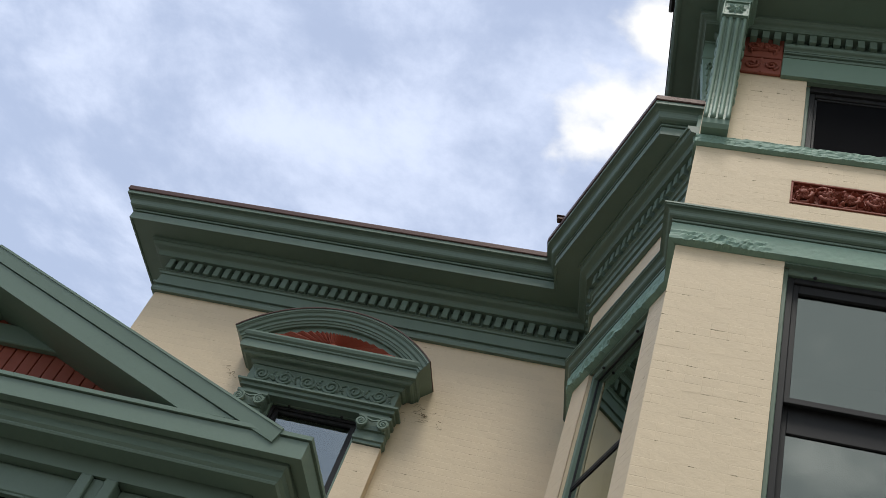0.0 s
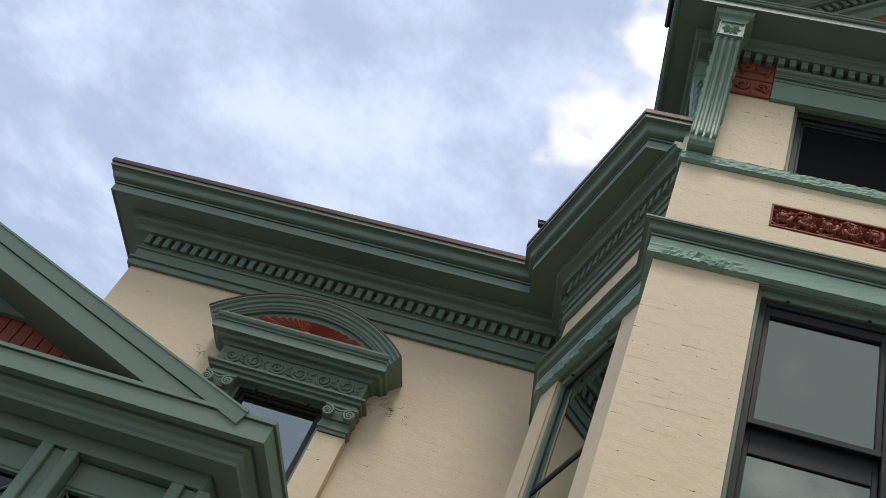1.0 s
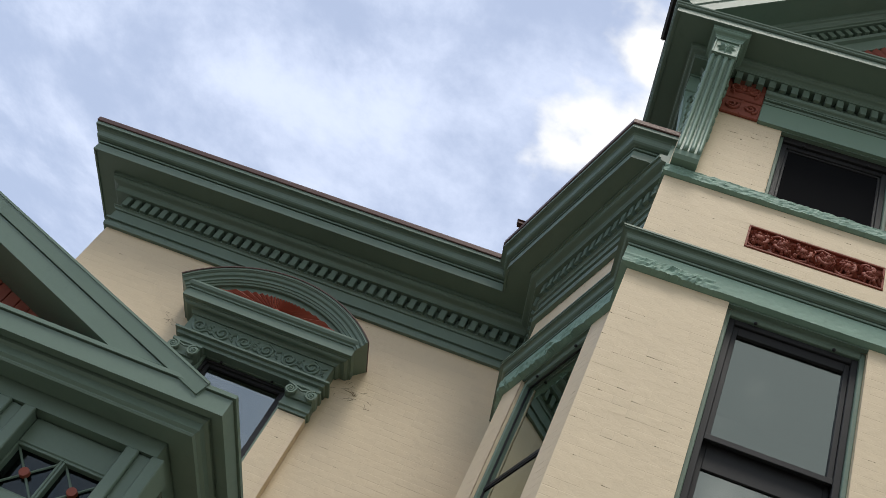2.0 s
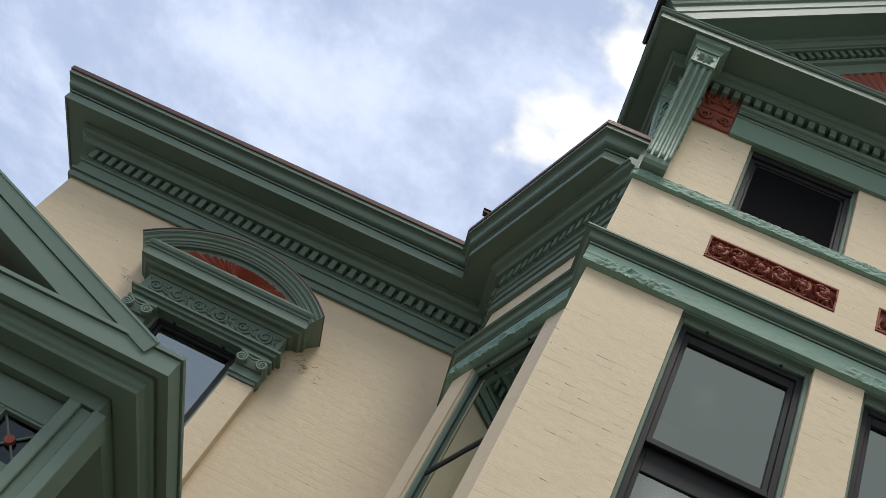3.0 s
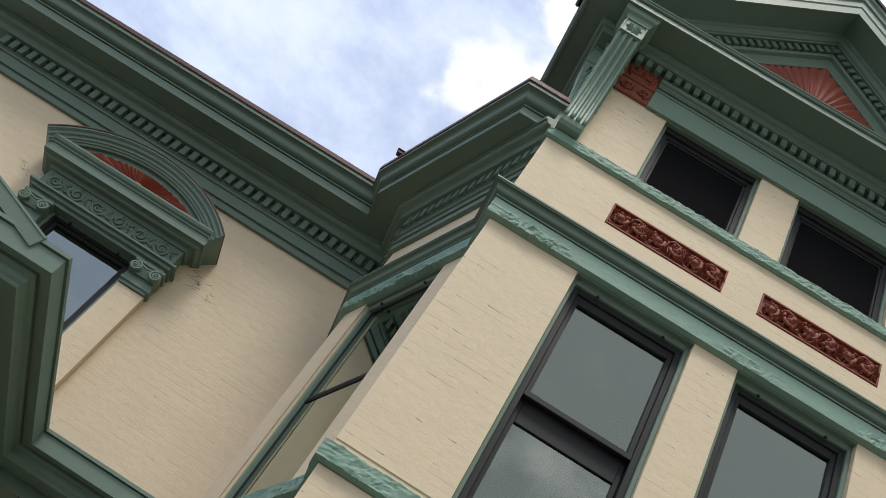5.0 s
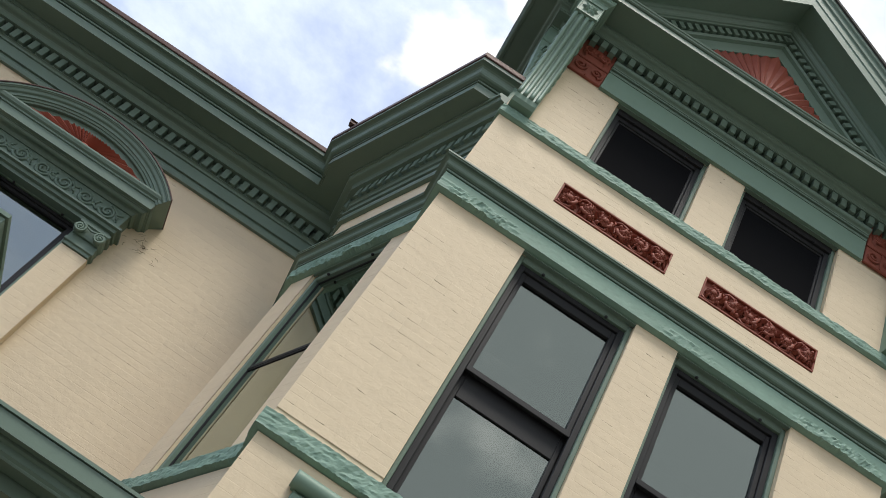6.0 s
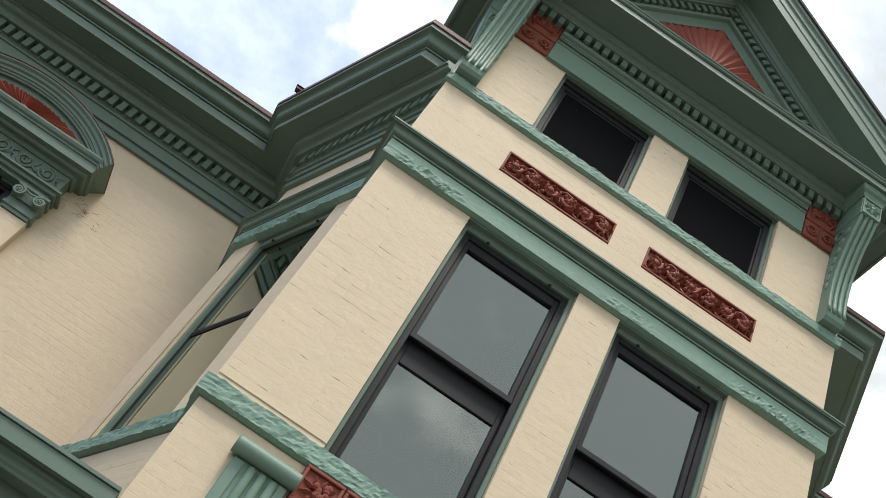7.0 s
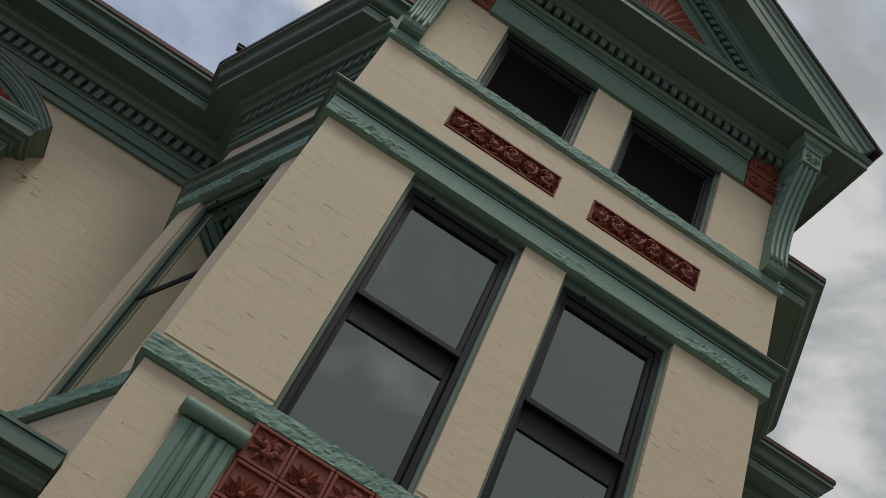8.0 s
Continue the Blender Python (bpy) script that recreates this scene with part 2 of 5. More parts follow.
def wall_mesh(length, z0, z1, thick, openings, face=0.0):
    """A wall along local x from 0, its face at y = 0 and body behind, with openings (s0, s1, a, b) cut through."""
    bm = bmesh.new()
    ss = sorted({0.0, length, *[v for o in openings for v in o[:2]]})
    zs = sorted({z0, z1, *[v for o in openings for v in o[2:]]})
    def solid(i, j):
        if not (0 <= i < len(ss) - 1 and 0 <= j < len(zs) - 1):
            return False
        s, z = (ss[i] + ss[i + 1]) / 2, (zs[j] + zs[j + 1]) / 2
        return not any(o[0] < s < o[1] and o[2] < z < o[3] for o in openings)
    cache = {}
    def v(s, y, z):
        y = face if y == 0 else y
        key = (round(s, 4), y, round(z, 4))
        if key not in cache:
            cache[key] = bm.verts.new((s, y, z))
        return cache[key]
    for i in range(len(ss) - 1):
        for j in range(len(zs) - 1):
            if not solid(i, j):
                continue
            a, b, c, d = ss[i], ss[i + 1], zs[j], zs[j + 1]
            bm.faces.new((v(a, 0, c), v(b, 0, c), v(b, 0, d), v(a, 0, d)))
            bm.faces.new((v(a, thick, c), v(a, thick, d), v(b, thick, d), v(b, thick, c)))
            if not solid(i - 1, j):
                bm.faces.new((v(a, 0, c), v(a, 0, d), v(a, thick, d), v(a, thick, c)))
            if not solid(i + 1, j):
                bm.faces.new((v(b, 0, c), v(b, thick, c), v(b, thick, d), v(b, 0, d)))
            if not solid(i, j - 1):
                bm.faces.new((v(a, 0, c), v(a, thick, c), v(b, thick, c), v(b, 0, c)))
            if not solid(i, j + 1):
                bm.faces.new((v(a, 0, d), v(b, 0, d), v(b, thick, d), v(a, thick, d)))
    return bm


def along(a, b):
    """The pose of a wall whose face runs from a to b, with its outside on the right of the way."""
    d = Vector((b[0] - a[0], b[1] - a[1])).normalized()
    return Matrix(((d.x, -d.y, 0, a[0]), (d.y, d.x, 0, a[1]), (0, 0, 1, 0), (0, 0, 0, 1)))


# ---- plan ----
XL, XR, YM = 0.175, 3.893, 2.5276          # bay front corners, face of the main wall
XC = (XL + XR) / 2
A_FR, B_FR = (XL, 0.0), (XR, 0.0)
# the front block stands before a canted bay; behind the cant a short return to the main wall
U_FR, U_CANT, U_IN = (XL, 0.385), (-0.49, 1.77), (-0.49, YM)
B_BACK, B_CANT, B_IN = (XR, 0.385), (4.558, 1.77), (4.558, YM)
# where the roof cornice turns to die against the front block
K_L, K_R = (0.155, 0.597), (3.97, 0.61)
K_CL, K_CR = (-0.49, 1.885), (4.60, 1.86)
ML, MR = -4.954, 5.50                    # ends of the main wall
WALL_TOP = 8.9293
CANT = math.hypot(U_FR[0] - U_CANT[0], U_CANT[1] - U_FR[1])
SILL0, SILL1, HEAD = 4.815, 4.96, 7.24
ATT0, ATTH, SOF = 8.50, 9.44, 10.07      # attic sill top, attic window head, gable soffit
TH = 0.3

# ---- large structure ----
ground = part("ground", boxes((-400, 400, -400, 400, -0.4, 0.0)), GROUND)
tagged(ground, "grass and paving in front of the house", "ground", kind="structure")

M_FRONT = along(A_FR, B_FR)
M_CL = along(U_CANT, U_FR)
M_ML = along((ML, YM), U_IN)
M_MR = along(B_IN, (MR, YM))
M_SL = along((ML, 9.0), (ML, YM))
M_SR = along((MR, YM), (MR, 9.0))
# openings along each wall
W1, W2 = (0.725, 1.670), (2.016, 2.961)          # second-storey windows of the bay
T1, T2 = (0.755, 1.682), (2.036, 2.979)          # attic windows
CWIN = (0.30, 1.24)                               # window in the canted side
HWIN = (-3.2191 - ML, -2.313 - ML)                   # window under the arched hood


def wall(name, m, length, z0, z1, openings, label):
    w = part(name, wall_mesh(length, z0, z1, TH, openings, 0.0065), CREAM)
    w.matrix_world = m
    return tagged(w, label, "wall", kind="structure")


FL = XR - XL
front_wall = wall("wall_front", M_FRONT, FL, 0, 10.3, [(*W1, SILL1 - 0.02, HEAD), (*W2, SILL1 - 0.02, HEAD), (*T1, ATT0 - 0.02, ATTH), (*T2, ATT0 - 0.02, ATTH), (0.716, 1.706, 7.869, 8.117), (2.008, 3.016, 7.869, 8.117)],
                  "cream painted brick wall of the projecting bay")
cant_left = wall("wall_canted_left", M_CL, CANT, 0, WALL_TOP, [(CANT - CWIN[1], CANT - CWIN[0], SILL1 - 0.02, HEAD)], "cream painted brick canted side of the bay")
cant_right = wall("wall_canted_right", along(B_BACK, B_CANT), CANT, 0, WALL_TOP, [], "cream painted brick canted side of the bay")
for nm, a, b in (("wall_return_left", U_IN, U_CANT), ("wall_return_right", B_CANT, B_IN)):
    wall(nm, along(a, b), YM - U_CANT[1], 0, WALL_TOP, [], "short brick return of the bay at the main wall")
for nm, a, b in (("wall_block_left", U_FR, (XL, TH)), ("wall_block_right", (XR, TH), B_BACK)):
    wall(nm, along(a, b), U_FR[1] - TH, 0, 8.95, [], "cream painted brick return of the front block")
main_left = wall("wall_main_left", M_ML, U_IN[0] - ML, 0, WALL_TOP, [(*HWIN, 4.8629, 7.106)], "cream painted brick wall of the main house")
main_right = wall("wall_main_right", M_MR, MR - B_IN[0], 0, WALL_TOP, [], "cream painted brick wall of the main house")
side_left = wall("wall_side_left", M_SL, 9.0 - YM, 0, WALL_TOP, [], "cream painted brick side wall of the house")
side_right = wall("wall_side_right", M_SR, 9.0 - YM, 0, WALL_TOP, [], "cream painted brick side wall of the house")
back = part("wall_back", boxes((ML, MR, 8.7, 9.0, 0, WALL_TOP)), CREAM)
tagged(back, "plain brick rear wall of the house", "wall", kind="structure")
# attic side walls behind the gable, above the main roof
for nm, x0, x1 in (("wall_attic_left", XL, XL + 0.25), ("wall_attic_right", XR - 0.25, XR)):
    tagged(part(nm, boxes((x0, x1, TH, 5.0, 8.2, 10.07)), GREEN), "green painted attic side wall above the main roof", "wall", kind="structure")
main_roof = part("main_roof", boxes((ML - 0.3, MR + 0.3, YM - 0.3, 9.2, WALL_TOP + 0.01, WALL_TOP + 0.09)), ROOF)
tagged(main_roof, "low main roof behind the cornice", "roof", kind="structure")
# rooms behind the glass: shallow boxes added, indoor shade put into their dark colour
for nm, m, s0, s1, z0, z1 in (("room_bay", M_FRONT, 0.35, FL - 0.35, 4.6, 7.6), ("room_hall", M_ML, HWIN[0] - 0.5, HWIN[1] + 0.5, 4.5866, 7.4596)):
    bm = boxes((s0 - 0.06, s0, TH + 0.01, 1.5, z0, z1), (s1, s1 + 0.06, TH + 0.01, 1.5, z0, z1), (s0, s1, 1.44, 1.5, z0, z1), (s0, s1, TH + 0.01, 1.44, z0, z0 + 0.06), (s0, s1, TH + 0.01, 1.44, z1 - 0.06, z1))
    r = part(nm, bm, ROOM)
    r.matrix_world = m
    tagged(r, "shallow box coloured dark as the unlit room behind the windows", "room", kind="structure")

# ---- cornices and bands ----
P_LEFT = [(ML, 9.0), (ML, YM), U_IN, K_CL, K_L, (XL + 0.03, K_L[1])]
P_RIGHT = [(XR - 0.03, K_R[1]), K_R, K_CR, (K_CR[0], YM), (MR, YM), (MR, 9.0)]
CORN = [("frieze", [(-0.0221, 8.1227), (0.0387, 8.1227), (0.0464, 8.1503), (0.0464, 8.1724), (0.012, 8.1757), (0.012, 8.1842), (0.0331, 8.1852), (0.0331, 8.2022), (0.0575, 8.2066), (0.0575, 8.2331), (0.018, 8.2346), (0.018, 8.2436), (0.0376, 8.2446), (0.0376, 8.3437), (0.0553, 8.3492), *arc(0.0553, 8.3492, 0.0774, 8.3768, 0.2, 3), (0.0774, 8.3823), (-0.0221, 8.3823)], GREEN),
        ("dentil_backing", [(-0.0221, 8.3825), (0.036, 8.3825), (0.036, 8.5149), (-0.0221, 8.5149)], GREEN),
        ("bed_mould", [(-0.0221, 8.5151), (0.1381, 8.5151), (0.1381, 8.537), *cyma(0.1381, 8.5425, 0.221, 8.6309, 0.12), (0.2376, 8.6309), (0.2376, 8.6696), (-0.0221, 8.6696)], GREEN),
        ("soffit", [(-0.0221, 8.6698), (0.442, 8.6698), (0.442, 8.6586), (0.4619, 8.6586), (0.4619, 8.749), (0.430, 8.752), (0.430, 8.7635), (-0.0221, 8.7635)], GREEN),
        ("crown_mould", [(0.0, 8.7638), (0.4696, 8.7638), (0.4696, 8.7836), (0.452, 8.7846), (0.452, 8.7926), (0.4829, 8.7936), *cyma(0.4829, 8.7955, 0.5615, 8.8856, -0.13), (0.553, 8.8876), (0.553, 8.8961), (0.5801, 8.9001), (0.5801, 8.9381), (0.0, 8.9381)], GREEN),
        ("metal_cap", [(-0.0221, 8.9384), (0.5879, 8.9384), (0.5934, 8.9459), (0.5934, 8.9901), (0.5857, 9.0044), (-0.0221, 9.0177)], BROWN)]


def offset_path(path, o):
    pts = [Vector(p) for p in path]
    res = []
    for i, p in enumerate(pts):
        ns = []
        if i:
            d = (p - pts[i - 1]).normalized()
            ns.append(Vector((d.y, -d.x)))
        if i + 1 < len(pts):
            d = (pts[i + 1] - p).normalized()
            ns.append(Vector((d.y, -d.x)))
        nn = sum(ns, Vector((0, 0)))
        nn = nn / nn.dot(ns[0])
        res.append(p + nn * o)
    return res


def dentil_mesh(w, d, h):
    bm = boxes((-w / 2, w / 2, -d, 0, 0, h), bevel=0.003)
    me = bpy.data.meshes.new("dentil")
    bm.to_mesh(me)
    bm.free()
    me.materials.append(GREEN)
    return me


def piece(name, me, parent, m):
    ob = new(name, me)
    ob.parent = parent
    ob.matrix_basis = m
    return ob


def run_of_dentils(parent, me, a, b, step, z, end=0.05):
    m = along(a, b)
    length = (Vector(b) - Vector(a)).length
    k = int((length - 2 * end) / step)
    for i in range(k + 1):
        piece("dentil", me, parent, m @ pose(end + (length - 2 * end - k * step) / 2 + i * step, 0, z))


DENTIL = dentil_mesh(0.062, 0.075, 0.126)


def trim_front(bm):
    """Cuts away what would stand in front of the bay's face and closes the cut."""
    r = bmesh.ops.bisect_plane(bm, geom=bm.verts[:] + bm.edges[:] + bm.faces[:], plane_co=(0, 0.03, 0), plane_no=(0, -1, 0), clear_outer=True)
    bmesh.ops.holes_fill(bm, edges=[e for e in r["geom_cut"] if isinstance(e, bmesh.types.BMEdge)], sides=0)


def main_cornice(path, label, runs):
    """The roof cornice: its crown turns across the front of the cant, its lower mouldings run straight into the front block."""
    c = thing("cornice", label, "cornice", kind="structure")
    for nm, prof, mat in CORN:
        own, low = path, nm in ("frieze", "dentil_backing", "bed_mould")
        if low and path is P_LEFT:
            e = (Vector(U_FR) - Vector(U_CANT)).normalized() * 0.45
            own = path[:-3] + [U_CANT, (U_FR[0] + e.x, U_FR[1] + e.y)]
        bm = sweep(prof, own)
        if low and path is P_LEFT:
            trim_front(bm)
        part(nm, bm, mat, c, "brown metal roof-edge cap" if nm == "metal_cap" else "")
    low_path = path[:-3] + [U_CANT, (U_FR[0] + 0.1, U_FR[1] - 0.208)] if path is P_LEFT else path
    pts = offset_path(low_path, 0.034)
    for i, (a, b) in enumerate(zip(pts, pts[1:])):
        if i in runs:
            run_of_dentils(c, DENTIL, a, b, 0.1055, 8.3856)
    return c


CORNICE_LABEL = "green painted wooden cornice with dentils under the roof edge"
main_cornice(P_LEFT, CORNICE_LABEL, (1, 2, 3))
main_cornice(P_RIGHT, CORNICE_LABEL, (2, 3))

# window-head band and sills that wrap the bay
P_BAY = [U_FR, A_FR, B_FR, B_BACK]
CD = (Vector(U_FR) - Vector(U_CANT)).normalized()
P_CANT = [U_IN, U_CANT, (U_FR[0] + CD.x * 0.06, U_FR[1] + CD.y * 0.06)]


def rough_band(name, prof, path, label, seed, amp, mat=STONE, step=0.015, rows=(0, 0), smooth_part=0.0):
    """A rock-faced stone course: its face is broken by small facets and chips, with smoother dressed stretches."""
    rnd = random.Random(seed)
    fine = []
    for a, b in zip(path, path[1:]):
        a, b = Vector(a), Vector(b)
        k = max(2, int((b - a).length / step))
        fine += [a.lerp(b, i / k) for i in range(k)]
    fine.append(Vector(path[-1]))
    bm = sweep(prof, fine)
    bm.verts.ensure_lookup_table()
    k = len(prof)
    for i, v in enumerate(bm.verts):
        j = i % k
        if rows[0] <= j <= rows[1]:
            q = v.co + Vector((seed * 3.1, 0, 0))
            cell = noise.voronoi(Vector((q.x * 13, q.y * 13, q.z * 34)))[0][0]
            r = (cell - 0.35) * 1.1 + noise.noise(q * 6.0) * 0.7 + noise.noise(q * 31.0) * 0.5 + rnd.uniform(-0.18, 0.18)
            calm = 1.0
            if smooth_part:
                calm = min(1.0, max(0.08, (noise.noise(Vector((q.x * 1.3, q.y * 1.3, 0.5))) + 0.62 - smooth_part) * 3.0))
            ring = i // k
            d = (fine[min(ring + 1, len(fine) - 1)] - fine[max(ring - 1, 0)]).normalized()
            v.co += Vector((d.y, -d.x, 0)) * r * amp * calm + Vector((0, 0, rnd.uniform(-0.35, 0.35) * amp * calm))
    b = part(name, bm, mat)
    return tagged(b, label, "stone course", kind="structure")


def stone_profile(o, z0, z1, n=7):
    return [(-0.02, z0), (0.012, z0)] + [(o, z0 + 0.012 + (z1 - z0 - 0.024) * i / (n - 1)) for i in range(n)] + [(0.012, z1), (-0.02, z1)]


LINTEL = lambda z: [(-0.02, z), (0.055, z), (0.055, z + 0.018), (0.03, z + 0.019), (0.03, z + 0.027), (0.058, z + 0.028), *cyma(0.06, z + 0.03, 0.105, z + 0.086, -0.13, 6), (0.09, z + 0.088), (0.09, z + 0.095), (0.116, z + 0.096), (0.116, z + 0.107), (0.124, z + 0.109), (0.124, z + 0.124), (-0.02, z + 0.124)]
rough_band("trim_sill_course", stone_profile(0.042, SILL0, SILL1, 9), P_BAY, "green painted rock-faced stone sill course around the bay", 1, 0.010, rows=(2, 10))
rough_band("trim_canted_sill", stone_profile(0.042, SILL0, SILL1, 9), P_CANT, "green painted rock-faced stone sill of the canted window", 7, 0.010, rows=(2, 10))
rough_band("trim_attic_sill", stone_profile(0.038, 8.385, 8.50, 8), [(XL - 0.02, 0), (XR + 0.02, 0)], "green painted rock-faced stone sill under the attic windows", 2, 0.009, rows=(2, 9))
rough_band("trim_lintel_course", stone_profile(0.05, HEAD, 7.425, 9), P_BAY, "green painted stone lintel course over the tall windows", 3, 0.022, rows=(2, 6), smooth_part=0.60)
rough_band("trim_canted_lintel", stone_profile(0.05, HEAD, 7.425, 9), P_CANT, "green painted stone lintel of the canted window", 8, 0.020, rows=(2, 7), smooth_part=0.3)
tagged(part("trim_lintel_mould", sweep(LINTEL(7.4252), P_BAY), GREEN), "green moulding on top of the lintel course", "moulding", kind="structure")
tagged(part("trim_canted_mould", sweep(LINTEL(7.4252), P_CANT), GREEN), "green moulding over the canted window", "moulding", kind="structure")

# ---- gable over the bay ----
OV, EX = 0.45, 0.385                     # overhang in front and at the sides
GL, GR = XL - EX, XR + EX
PITCH = math.atan(0.94)
gable = thing("gable", "green painted pedimented gable with dentils and a red sunburst panel", "gable", kind="structure")
# lintel board, moulding, dentil course on the front
GP = [(XL - 0.001, 5.0), (XL - 0.001, 0.0), (XR + 0.001, 0.0), (XR + 0.001, 5.0)]
part("lintel_board", sweep([(-0.02, ATTH), (0.03, ATTH), (0.03, 9.70), (-0.02, 9.70)], [(0.72, 0), (3.36, 0)]), PALE, gable)
part("architrave", sweep([(-0.02, 9.7002), (0.036, 9.7002), (0.036, 9.733), (0.008, 9.734), (0.008, 9.743), (0.05, 9.744), (0.05, 9.762), (0.02, 9.763), (0.02, 9.767), *cyma(0.052, 9.768, 0.085, 9.81, 0.12, 5), (0.085, 9.832), (-0.02, 9.832)], [(0.72, 0), (3.36, 0)]), GREEN, gable)
part("dentil_backing", sweep([(-0.02, 9.8322), (0.03, 9.8322), (0.03, 9.955), (-0.02, 9.955)], [(0.70, 0), (3.38, 0)]), GREEN, gable)
part("bed_mould", sweep([(-0.02, 9.9552), (0.12, 9.9552), (0.12, 9.975), *cyma(0.125, 9.98, 0.175, 10.03, 0.12, 5), (0.185, 10.035), (0.185, SOF - 0.0002), (-0.02, SOF - 0.0002)], GP), GREEN, gable)
run_of_dentils(gable, dentil_mesh(0.056, 0.085, 0.105), (0.42, -0.028), (3.65, -0.028), 0.0955, 9.848, 0.03)
eave = [(-0.02, SOF), (OV - 0.025, SOF), (OV - 0.025, SOF - 0.012), (OV, SOF - 0.012), (OV, SOF + 0.050), (OV - 0.025, SOF + 0.051), (OV - 0.025, SOF + 0.059), (OV + 0.008, SOF + 0.06), *cyma(OV + 0.01, SOF + 0.062, OV + 0.03, SOF + 0.088, -0.13, 4), (OV + 0.034, SOF + 0.10), (-0.02, SOF + 0.16)]
GP2 = [(GL + OV, 5.0), (GL + OV, 0.0), (GR - OV, 0.0), (GR - OV, 5.0)]
part("horizontal_cornice", sweep(eave, GP2), GREEN, gable)
# raking cornice
zt = SOF + 0.13 + 0.15
apex = (XC, zt + (XC - GL + 0.03) * math.tan(PITCH))
RK = [(GL - 0.03, zt), apex, (GR + 0.03, zt)]
rake_place = lambda u, v, h: (u, -h, v)
rake = [(0.0, -0.02), (0.0, OV + 0.055), (0.035, OV + 0.055), *cyma(0.04, OV + 0.05, 0.11, OV + 0.012, -0.13, 5), (0.115, OV + 0.01), (0.19, OV + 0.01), (0.20, OV), (0.30, OV), (0.30, OV - 0.02), (0.288, OV - 0.02), (0.288, 0.19), (0.315, 0.185), *cyma(0.32, 0.18, 0.37, 0.125, -0.12, 5), (0.385, 0.12), (0.385, -0.02)]
part("raking_cornice", sweep(rake, RK, rake_place), GREEN, gable)
part("rake_dentil_backing", sweep([(0.3852, -0.02), (0.3852, 0.03), (0.49, 0.03), (0.495, 0.085), (0.53, 0.08), (0.54, 0.045), (0.67, 0.045), (0.67, -0.02)], RK, rake_place), GREEN, gable)
part("roof_edge", sweep([(-0.035, -0.02), (-0.035, OV + 0.075), (-0.002, OV + 0.075), (-0.002, -0.02)], [(GL - 0.075, zt - 0.045), (XC, apex[1]), (GR + 0.075, zt - 0.045)], rake_place), ROOF, gable, "thin grey shingle roof edge")
tym = bmesh.new()
q = [(GL + 0.5, -0.0, SOF + 0.1), (GR - 0.5, 0.0, SOF + 0.1), (XC, 0.0, apex[1] - 0.25)]
va = [tym.verts.new((x, -0.02, z)) for x, _, z in q] + [tym.verts.new((x, 0.2, z)) for x, _, z in q]
for f in ((0, 1, 2), (5, 4, 3), (0, 3, 4, 1), (1, 4, 5, 2), (2, 5, 3, 0)):
    tym.faces.new([va[i] for i in f])
part("tympanum", tym, GREEN, gable)
rd = dentil_mesh(0.054, 0.08, 0.085)
slope_len = math.hypot(XC - GL, apex[1] - zt)
for side in (-1, 1):
    for i in range(int(slope_len / 0.0955)):
        s = 0.40 + i * 0.0955
        if s > slope_len - 0.38:
            continue
        # along the slope from the eave, then down from the roof line
        x = (GL - 0.03 + s * math.cos(PITCH)) if side < 0 else (GR + 0.03 - s * math.cos(PITCH))
        z = zt + s * math.sin(PITCH)
        nx = math.sin(PITCH) * (1 if side < 0 else -1)
        piece("dentil", rd, gable, pose(x + nx * 0.482, -0.028, z - math.cos(PITCH) * 0.482, 0, math.degrees(PITCH) * side, 0))


